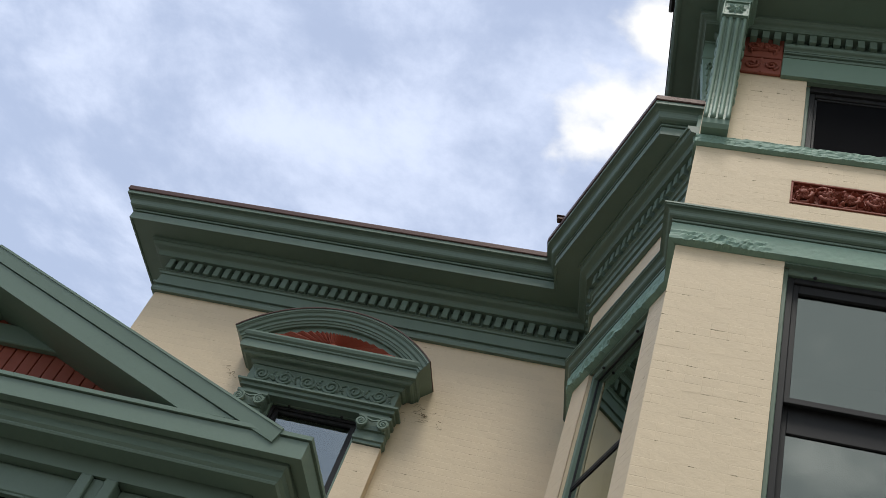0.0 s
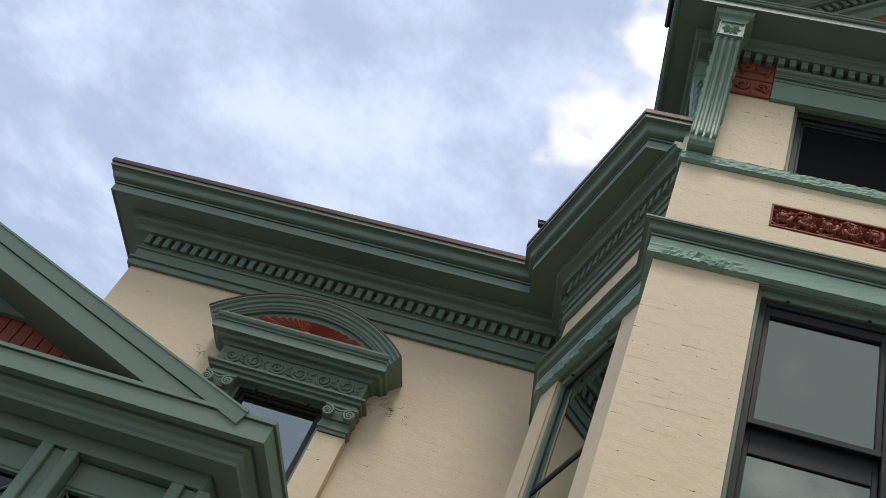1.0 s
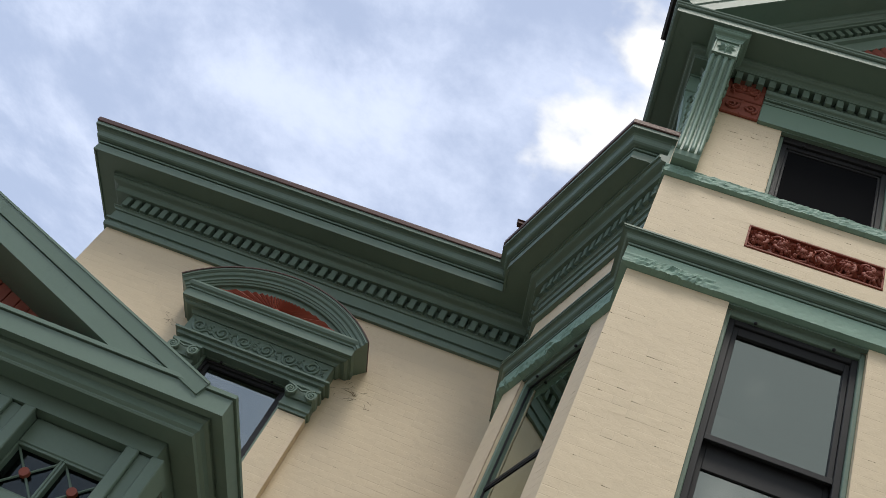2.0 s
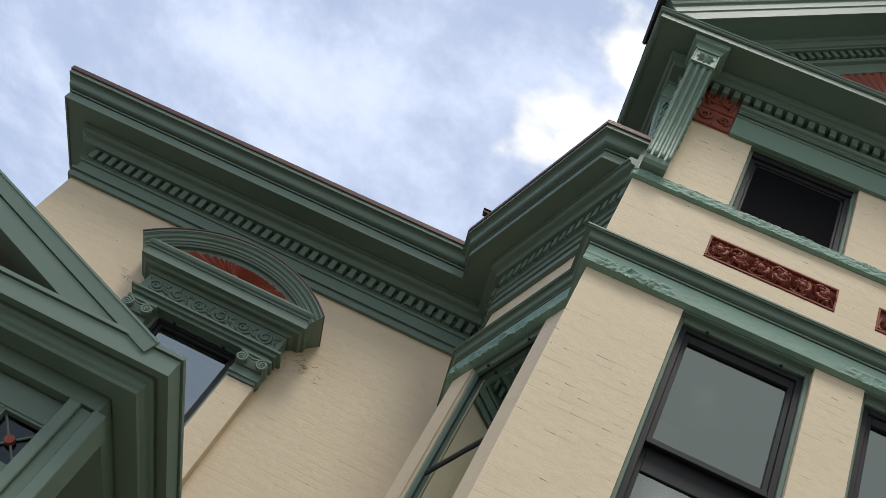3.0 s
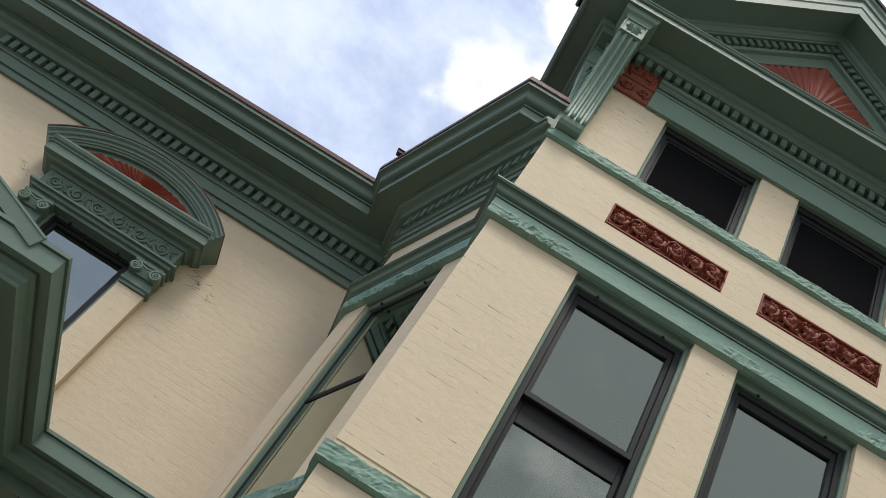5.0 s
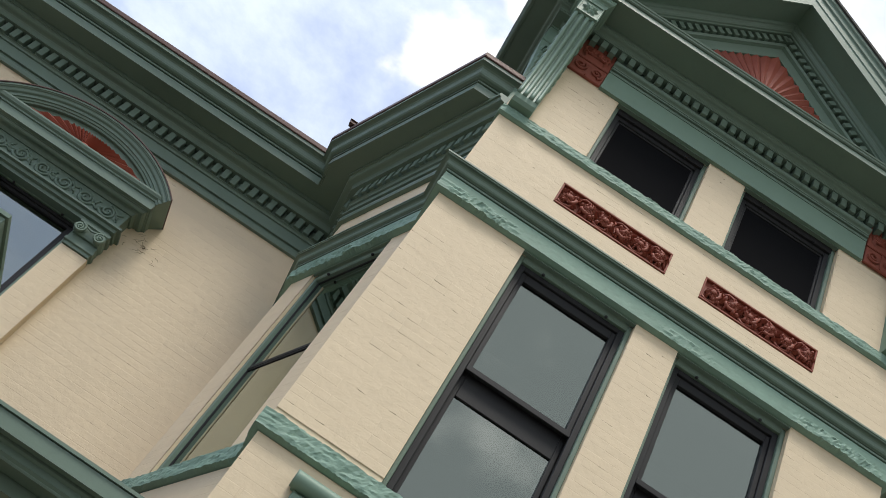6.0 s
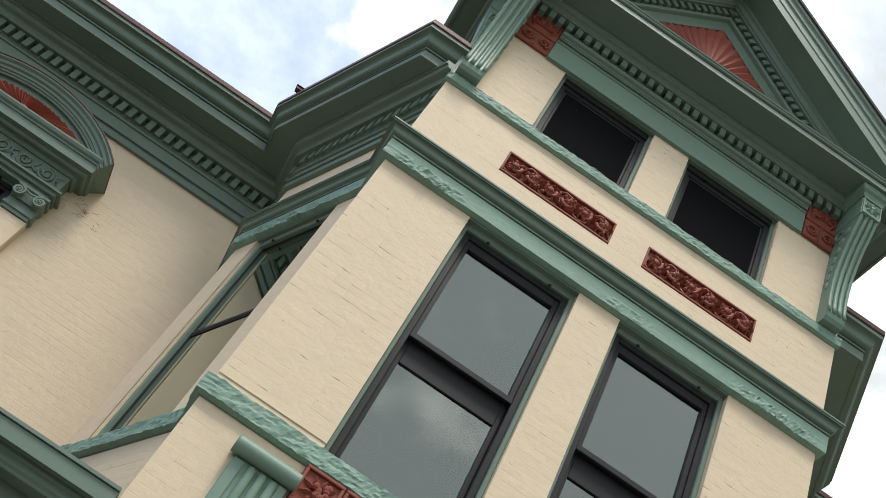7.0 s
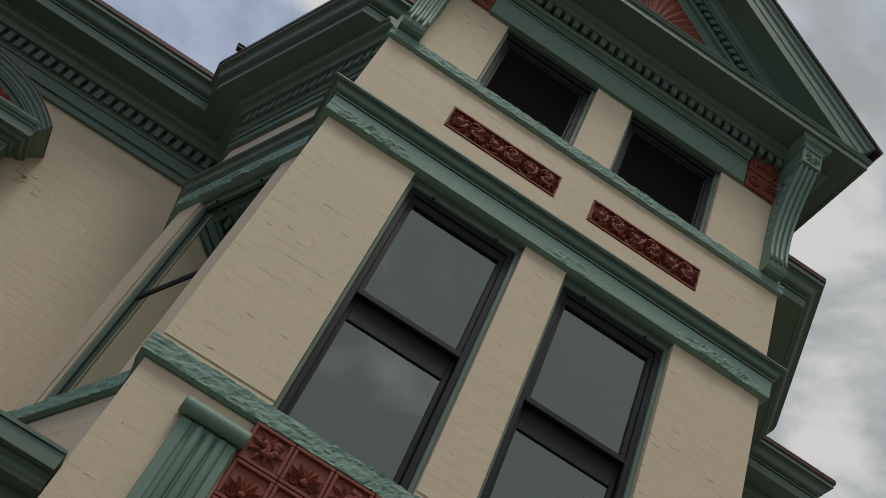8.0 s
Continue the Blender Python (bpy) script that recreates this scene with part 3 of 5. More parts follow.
def sunburst(name, cx, y, z0, half, height, rays, arched, parent, mat=RED, hub=0.05, proud=0.03):
    """A fan of tapered ridged rays spreading from the middle of the base, cut to a triangle or a low arch."""
    def reach(a):
        ca, sa = math.cos(a), math.sin(a)
        if arched:
            rad = (half * half + height * height) / (2 * height)
            cz = height - rad
            bq = -sa * cz
            return -bq + math.sqrt(max(bq * bq - (cz * cz - rad * rad), 0))
        return half * height / (height * abs(ca) + half * sa + 1e-9)
    field = bmesh.new()
    n = 48
    ring = [(cx + reach(math.pi * i / n) * math.cos(math.pi * i / n), z0 + reach(math.pi * i / n) * math.sin(math.pi * i / n)) for i in range(n + 1)]
    f0 = [field.verts.new((x, y, z)) for x, z in ring]
    f1 = [field.verts.new((x, y + 0.03, z)) for x, z in ring]
    field.faces.new(f0)
    field.faces.new(list(reversed(f1)))
    for i in range(n + 1):
        j = (i + 1) % (n + 1)
        field.faces.new((f0[i], f0[j], f1[j], f1[i]))
    fan = part(name, field, mat, parent, "red painted sunburst panel")
    for i in range(rays):
        a0, a1 = math.pi * (i + 0.06) / rays, math.pi * (i + 0.94) / rays
        am = (a0 + a1) / 2
        bm = bmesh.new()
        r0 = hub
        pts = [(a0, r0, 0.002), (a0, reach(a0) * 0.985, 0.002), (am, reach(am) * 0.985, 0.002), (a1, reach(a1) * 0.985, 0.002), (a1, r0, 0.002)]
        base = [bm.verts.new((cx + r * math.cos(a), y - p, z0 + r * math.sin(a))) for a, r, p in pts]
        top0 = bm.verts.new((cx + r0 * math.cos(am), y - proud * 0.5, z0 + r0 * math.sin(am)))
        top1 = bm.verts.new((cx + reach(am) * 0.97 * math.cos(am), y - proud, z0 + reach(am) * 0.97 * math.sin(am)))
        bm.faces.new((base[0], base[1], top1, top0))
        bm.faces.new((base[1], base[2], top1))
        bm.faces.new((base[2], base[3], top1))
        bm.faces.new((base[3], base[4], top0, top1))
        bm.faces.new((base[4], base[0], top0))
        part("ray", bm, mat, fan)
    h = bmesh.new()
    bmesh.ops.create_uvsphere(h, u_segments=16, v_segments=8, radius=hub * 1.25)
    bmesh.ops.scale(h, vec=(1, 0.6, 1), verts=h.verts)
    bmesh.ops.translate(h, vec=(cx, y - 0.005, z0 + hub * 0.2), verts=h.verts)
    part("hub", h, mat, fan, smooth=True)
    return fan


sunburst("sunburst_panel", XC, -0.024, 10.70, 0.95, 0.89, 21, False, gable)
gr = bmesh.new()
q = [(GL - 0.05, zt - 0.02), (XC, apex[1] - 0.002), (GR + 0.05, zt - 0.02)]
va = [gr.verts.new((x, y, z - dz)) for y in (-OV + 0.05, 6.5) for dz in (0, 0.08) for x, z in q]
for a, b in ((0, 1), (1, 2)):
    gr.faces.new((va[a], va[b], va[b + 6], va[a + 6]))
    gr.faces.new((va[a + 3], va[a + 9], va[b + 9], va[b + 3]))
gr.faces.new((va[0], va[6], va[9], va[3]))
gr.faces.new((va[2], va[5], va[11], va[8]))
gable_roof = part("gable_roof", gr, ROOF)
tagged(gable_roof, "grey shingle gable roof over the bay", "roof", kind="structure")


# ---- carved ornament pieces ----
def tube(bm, pts, radius, sides=6, taper=1.0):
    """A round bar along points."""
    rings = []
    for i, p in enumerate(pts):
        p = Vector(p)
        d = (Vector(pts[min(i + 1, len(pts) - 1)]) - Vector(pts[max(i - 1, 0)])).normalized()
        up = Vector((0, 1, 0)) if abs(d.y) < 0.9 else Vector((1, 0, 0))
        a = d.cross(up).normalized()
        b = d.cross(a).normalized()
        r = radius * (1 + (taper - 1) * i / max(1, len(pts) - 1))
        rings.append([bm.verts.new(p + (a * math.cos(2 * math.pi * k / sides) + b * math.sin(2 * math.pi * k / sides)) * r) for k in range(sides)])
    for r0, r1 in zip(rings, rings[1:]):
        for k in range(sides):
            bm.faces.new((r0[k], r0[(k + 1) % sides], r1[(k + 1) % sides], r1[k]))
    bm.faces.new(rings[0])
    bm.faces.new(list(reversed(rings[-1])))


def spiral(cx, cz, y, r0, r1, turns, start, sign, steps=22):
    out = []
    for i in range(steps + 1):
        f = i / steps
        r = r0 + (r1 - r0) * f
        a = start + sign * turns * 2 * math.pi * f
        out.append((cx + r * math.cos(a), y, cz + r * math.sin(a)))
    return out


def blob(bm, x, y, z, rx, ry, rz, segs=8):
    r = bmesh.ops.create_uvsphere(bm, u_segments=segs, v_segments=max(4, segs // 2 + 1), radius=1.0)
    for v in r["verts"]:
        v.co = Vector((x + v.co.x * rx, y + v.co.y * ry, z + v.co.z * rz))


def leaf(bm, x, y, z, length, width, ang, proud):
    """A pointed ridged leaf lying on the face."""
    ca, sa = math.cos(ang), math.sin(ang)
    def at(u, w, p):
        return bm.verts.new((x + u * ca - w * sa, y - p, z + u * sa + w * ca))
    a, b = at(0, 0, proud * 0.5), at(length, 0, proud * 0.2)
    m = at(length * 0.45, 0, proud)
    l, r = at(length * 0.4, width / 2, 0.0), at(length * 0.4, -width / 2, 0.0)
    for f in ((a, l, m), (l, b, m), (b, r, m), (r, a, m)):
        bm.faces.new(f)


def scroll_panel(label, x0, x1, z0, z1, y, group, seed):
    """A framed terracotta panel with a running vine of scrolls, leaves and fruit."""
    rnd = random.Random(seed)
    t = thing("terracotta_plaque", label, "plaque", group=group)
    w, h = x1 - x0, z1 - z0
    part("backing", boxes((x0, x1, y - 0.006, y + 0.05, z0, z1)), TERRA, t)
    b = 0.016
    for nm, r in (("border", (x0, x1, y - 0.034, y - 0.006, z1 - b, z1)), ("border", (x0, x1, y - 0.034, y - 0.006, z0, z0 + b)), ("border", (x0, x0 + b, y - 0.034, y - 0.006, z0 + b, z1 - b)), ("border", (x1 - b, x1, y - 0.034, y - 0.006, z0 + b, z1 - b))):
        part(nm, boxes(r, bevel=0.003), TERRA, t)
    k = max(2, round(w / (h * 0.66)))
    pw = (w - 2 * b) / k
    cz = (z0 + z1) / 2
    for i in range(k):
        cx = x0 + b + (i + 0.5) * pw
        s = 1 if i % 2 else -1
        bm = bmesh.new()
        rr = min(pw, h) * 0.34
        tube(bm, spiral(cx, cz, y - 0.030, rr, rr * 0.25, 1.35, rnd.uniform(0, 1) + (math.pi if s > 0 else 0), s, 20), 0.017, 6, 0.6)
        tube(bm, [(cx - pw / 2, y - 0.014, cz + s * h * 0.28), (cx - pw * 0.25, y - 0.018, cz + s * h * 0.40), (cx + pw * 0.15, y - 0.018, cz + s * h * 0.33), (cx + pw / 2, y - 0.014, cz - s * h * 0.28)], 0.013)
        part("scroll", bm, TERRA, t, smooth=True)
        for j in range(9):
            bm = bmesh.new()
            blob(bm, cx + rnd.uniform(-1.1, 1.1) * rr, y - 0.016, cz + rnd.uniform(-1.2, 1.2) * rr, 0.018, 0.034, 0.018)
            part("fruit", bm, TERRA, t, smooth=True)
        bm = bmesh.new()
        blob(bm, cx, y - 0.034, cz, 0.026, 0.026, 0.026)
        part("fruit", bm, TERRA, t, smooth=True)
        bm = bmesh.new()
        for j in range(13):
            a = rnd.uniform(0, 2 * math.pi)
            leaf(bm, cx + math.cos(a) * rr * 1.02, y - 0.008, cz + math.sin(a) * min(rr, h * 0.3), h * 0.22, h * 0.12, a + rnd.uniform(-0.9, 0.9), 0.044)
        part("leaves", bm, TERRA, t)
        bm = bmesh.new()
        fx, fz = cx + s * pw * 0.08, cz + s * h * 0.05
        for j in range(9):
            leaf(bm, fx, y - 0.036, fz, h * 0.24, h * 0.13, j * 0.7 + i, 0.020)
        blob(bm, fx, y - 0.052, fz, 0.02, 0.014, 0.02)
        part("flower", bm, TERRA, t)
    return t


scroll_panel("red terracotta plaque carved with scrolling vines, set in cream brick", 0.890, 1.882, 7.868, 8.118, 0.028, "terracotta plaques", 4)
scroll_panel("red terracotta plaque carved with scrolling vines, set in cream brick", 2.182, 3.192, 7.868, 8.118, 0.028, "terracotta plaques", 5)


def corner_blocks(x0, x1, seed):
    """Two stacked square-carved blocks between the bracket and the lintel board."""
    rnd = random.Random(seed)
    t = thing("terracotta_block", "dark red terracotta blocks with carved foliage beside the bracket", "panel", group="terracotta blocks")
    part("upper_block", boxes((x0, x1, -0.035, 0.0, 9.665, 9.955), bevel=0.006), TERRA, t)
    lower = part("lower_block", boxes((x0, x1, -0.028, 0.0, 9.44, 9.66), bevel=0.006), TERRA, t)
    bm = bmesh.new()
    cx, cz = (x0 + x1) / 2, 9.81
    for s in (-1, 1):
        tube(bm, spiral(cx + s * 0.075, cz, -0.045, 0.06, 0.012, 1.6, 0 if s < 0 else math.pi, s, 18), 0.014, 6, 0.6)
        for j in range(9):
            leaf(bm, cx + s * (0.02 + 0.012 * j), -0.037, cz + 0.03 * math.sin(j * 2.1), 0.10, 0.045, math.pi / 2 + s * (0.2 + 0.33 * j), 0.03)
    part("foliage", bm, TERRA, t)
    for s in (-1, 1):
        bm = bmesh.new()
        tube(bm, spiral(cx + s * 0.08, 9.55, -0.036, 0.062, 0.01, 1.6, rnd.uniform(0, 6), s, 20), 0.013, 6, 0.7)
        part("rosette", bm, TERRA, lower)
    part("divider", boxes((cx - 0.006, cx + 0.006, -0.038, -0.028, 9.45, 9.65)), TERRA, lower)
    return t


corner_blocks(0.392, 0.716, 1)
corner_blocks(3.374, 3.688, 2)


# ---- corner brackets ----
def bracket(x0, x1, side, label):
    t = thing("bracket", label, "bracket", group="gable brackets")
    # front line of the bracket: from the stone sill, slightly hollow, then swelling out under the soffit
    prof = [(0.10, 8.50), (0.125, 8.53), (0.135, 8.58), (0.115, 8.66), (0.105, 8.80), (0.11, 8.95), (0.13, 9.10), (0.165, 9.25), (0.215, 9.40), (0.27, 9.53), (0.315, 9.63), (0.34, 9.70)]
    w = x1 - x0
    bm = bmesh.new()
    left = [bm.verts.new((x0 + 0.006, -o, z)) for o, z in prof] + [bm.verts.new((x0 + 0.006, 0.0, 9.70)), bm.verts.new((x0 + 0.006, 0.0, 8.50))]
    right = [bm.verts.new((x1 - 0.006, -o, z)) for o, z in prof] + [bm.verts.new((x1 - 0.006, 0.0, 9.70)), bm.verts.new((x1 - 0.006, 0.0, 8.50))]
    n = len(left)
    bm.faces.new(left)
    bm.faces.new(list(reversed(right)))
    for i in range(n):
        bm.faces.new((left[i], left[(i + 1) % n], right[(i + 1) % n], right[i]))
    part("shaft", bm, PALE, t)
    for k in range(4):
        cx = x0 + w * (0.11 + 0.26 * k)
        bm = bmesh.new()
        tube(bm, [(cx, -o - 0.004, z) for o, z in prof[2:]], 0.017 if k in (0, 3) else 0.020, 8)
        part("reed", bm, PALE, t, smooth=True)
    block = part("block", boxes((x0 - 0.004, x1 + 0.004, -0.365, 0.0, 9.702, 9.935), bevel=0.008), PALE, t)
    # pierced rosette on the face of the block
    cx, cz = (x0 + x1) / 2, 9.82
    bm = bmesh.new()
    for i in range(8):
        a = i * math.pi / 4
        leaf(bm, cx, -0.366, cz, 0.085, 0.045, a, 0.022)
    blob(bm, cx, -0.37, cz, 0.022, 0.02, 0.022)
    part("rosette", bm, PALE, block)
    for nm, r in (("fillet", (x0, x1, -0.378, -0.365, 9.915, 9.933)), ("fillet", (x0, x1, -0.378, -0.365, 9.705, 9.722)), ("fillet", (x0, x0 + 0.014, -0.376, -0.365, 9.722, 9.915)), ("fillet", (x1 - 0.014, x1, -0.376, -0.365, 9.722, 9.915))):
        part(nm, boxes(r, bevel=0.003), PALE, block)
    part("cap", sweep([(-0.15, 9.9352), (0.01, 9.9352), (0.012, 9.955), *cyma(0.015, 9.96, 0.05, 10.02, 0.12, 5), (0.055, 10.025), (0.055, SOF - 0.0012), (-0.15, SOF - 0.0012)], [(x0, -0.01), (x0, -0.365), (x1, -0.365), (x1, -0.01)]), PALE, t)
    # carved leaf scrolls on both cheeks
    for xx, s in ((x0 + 0.004, -1), (x1 - 0.004, 1)):
        bm = bmesh.new()
        for j in range(7):
            zz = 8.95 + 0.105 * j
            blob(bm, xx, -0.05 - 0.004 * j * j, zz, 0.014, 0.028 + 0.004 * j, 0.05, 6)
        pts = [(xx + s * 0.006, -0.11 - 0.06 * math.cos(a) * (1 - a / 9), 9.57 + 0.07 * math.sin(a) * (1 - a / 9)) for a in [i * 0.4 for i in range(16)]]
        tube(bm, pts, 0.014, 6, 0.6)
        part("carved_leaf", bm, PALE, t)
    return t


corner_bracket = bracket(0.180, 0.392, -1, "green painted wooden bracket with reeded face and rosette")
copy_thing(corner_bracket, pose(XL + 0.002, 0.45, 0, 0, 0, -90) @ Matrix.Diagonal((1, 0.3, 1, 1)))
bracket(3.676, 3.863, 1, "green painted wooden bracket with reeded face and rosette")


# ---- windows ----
def sash_window(m, s0, s1, z0, z1, rail, label, screen=False, group="sash windows", yo=0.05, deep=0.20, top=0.075, fw=0.045, plain=False):
    """A double-hung window set back in its opening: painted jamb trim, dark storm frame, two sashes with panes."""
    t = thing("window", label, "window", m, group=group)
    g = 0.034
    part("jamb_trim", boxes((s0, s0 + g, yo, yo + 0.06, z0, z1), bevel=0.006), GREEN, t, "green painted jamb moulding")
    part("jamb_trim", boxes((s1 - g, s1, yo, yo + 0.06, z0, z1), bevel=0.006), GREEN, t)
    head = part("head_trim", sweep([(-0.05, z1 - 0.055), (0.0, z1 - 0.055), (0.008, z1 - 0.045), (0.008, z1 - 0.03), *arc(0.008, z1 - 0.028, 0.02, z1 - 0.006, 0.2, 3), (0.02, z1 - 0.001), (-0.05, z1 - 0.001)], [(s0 + g, yo + 0.01), (s1 - g, yo + 0.01)]), GREEN if not screen else DARK, t)
    part("soffit_trim", boxes((s0 + 0.001, s1 - 0.001, 0.003, yo - 0.0105, z1 - 0.012, z1 - 0.001)), GREEN, t, "green painted underside of the lintel")
    for f in (0.22, 0.78):
        bm = bmesh.new()
        blob(bm, s0 + (s1 - s0) * f, yo + 0.0, z1 - 0.062, 0.014, 0.014, 0.012, 8)
        part("knob", bm, DARK, head, smooth=True)
    a, b = s0 + g, s1 - g
    if plain:
        y = yo + 0.035
        for lo, hi in ((z0 + 0.001, rail), (rail + 0.03, z1 - 0.0555)):
            sash = part("sash", boxes((a, a + 0.014, y, y + 0.04, lo, hi), (b - 0.014, b, y, y + 0.04, lo, hi), (a + 0.014, b - 0.014, y, y + 0.04, hi - 0.014, hi), (a + 0.014, b - 0.014, y, y + 0.04, lo, lo + 0.014), bevel=0.002), DARK, t, "thin dark sash")
            pane = part("pane", boxes((a + 0.012, b - 0.012, y + 0.008, y + 0.013, lo + 0.012, hi - 0.012)), GLASS, sash, "pane reflecting the house wall")
            pane.visible_shadow = False
        part("meeting_rail", boxes((a, b, y - 0.004, y + 0.044, rail + 0.0003, rail + 0.0297), bevel=0.003), DARK, t)
        return t
    c, d, y0, y1 = z0 + 0.001, z1 - 0.0555, yo + 0.03, yo + 0.075
    for r in ((a, a + fw, y0, y1, c, d), (b - fw, b, y0, y1, c, d), (a + fw, b - fw, y0, y1, d - fw, d), (a + fw, b - fw, y0, y1, c, c + fw * 0.8)):
        part("storm_frame", boxes(r, bevel=0.004), DARK, t)
    a, b, c, d = a + fw, b - fw, c + fw * 0.8, d - fw
    if screen:
        for r in ((a, a + 0.022, y0 + 0.012, y1 - 0.01, c, d), (b - 0.022, b, y0 + 0.012, y1 - 0.01, c, d), (a, b, y0 + 0.012, y1 - 0.01, d - 0.022, d), (a, b, y0 + 0.012, y1 - 0.01, c, c + 0.022)):
            part("screen_frame", boxes(r, bevel=0.003), DARK, t)
        part("insect_screen", boxes((a + 0.022, b - 0.022, y0 + 0.022, y0 + 0.026, c + 0.022, d - 0.022)), SCREEN, t, "dark insect screen")
        return t
    st = 0.036
    us = part("upper_sash", boxes((a, a + st, y0 + 0.02, y1 + 0.01, rail, d), (b - st, b, y0 + 0.02, y1 + 0.01, rail, d), (a + st, b - st, y0 + 0.02, y1 + 0.01, d - top, d), (a + st, b - st, y0 + 0.02, y1 + 0.01, rail, rail + 0.045), bevel=0.003), DARK, t, "dark upper sash")
    p = part("pane", boxes((a + st - 0.005, b - st + 0.005, y0 + 0.045, y0 + 0.050, rail + 0.04, d - top + 0.005)), GLASS, us, "pane reflecting the clouds")
    p.visible_shadow = False
    lt = rail - deep
    ls = part("lower_sash", boxes((a, a + st, y1 + 0.015, y1 + 0.05, c, rail + 0.03), (b - st, b, y1 + 0.015, y1 + 0.05, c, rail + 0.03), (a + st, b - st, y1 + 0.015, y1 + 0.05, lt, rail + 0.03), (a + st, b - st, y1 + 0.015, y1 + 0.05, c, c + 0.07), bevel=0.003), DARK, t, "dark lower sash with a deep top rail")
    p = part("pane", boxes((a + st - 0.005, b - st + 0.005, y1 + 0.03, y1 + 0.035, c + 0.065, lt + 0.005)), GLASS, ls, "pane reflecting the clouds")
    p.visible_shadow = False
    part("storm_rail", boxes((a, b, y0 + 0.002, y0 + 0.018, rail - 0.015, rail + 0.03), bevel=0.003), DARK, t)
    return t


WL = "tall double-hung window with dark frame and cloud reflections"
sash_window(M_FRONT, *W1, SILL1, HEAD, 6.105, WL)
sash_window(M_FRONT, *W2, SILL1, HEAD, 6.105, WL)
sash_window(M_CL, CANT - CWIN[1], CANT - CWIN[0], SILL1, HEAD, 6.12, "double-hung window in the canted side, reflecting the neighbouring cornice", yo=0.03, plain=True)
TL = "small dark attic window with an insect screen"
sash_window(M_FRONT, *T1, ATT0, ATTH, 9.0, TL, True, "attic windows")
sash_window(M_FRONT, *T2, ATT0, ATTH, 9.0, TL, True, "attic windows")
sash_window(M_ML, *HWIN, 4.885, 7.106, 5.9679, "double-hung window under the arched hood", yo=-0.05, top=0.03, fw=0.03)

VINE = material("dry_vine", (0.16, 0.11, 0.065), 0.9, vary=0.3, scale=20)

# ---- arched window hood on the main wall ----
HC, YH = -2.45, 1.80                     # middle and wall face of the hood's pattern, which is enlarged to its opening


def flat_profile_box(x0, x1, prof, base=0.15):
    """A moulding that stands out from the main wall between two ends and is returned at both sides; out is counted from the wall."""
    return sweep([(o - base, z) for o, z in prof], [(x0, YH + 0.001), (x0, YH - base), (x1, YH - base), (x1, YH + 0.001)])


def volute(bm, cx, cz, y, r, sign):
    tube(bm, spiral(cx, cz, y, r, r * 0.18, 1.9, math.pi / 2, sign, 26), r * 0.27, 6, 0.7)
    blob(bm, cx, y - 0.004, cz, r * 0.3, r * 0.3, r * 0.3, 8)


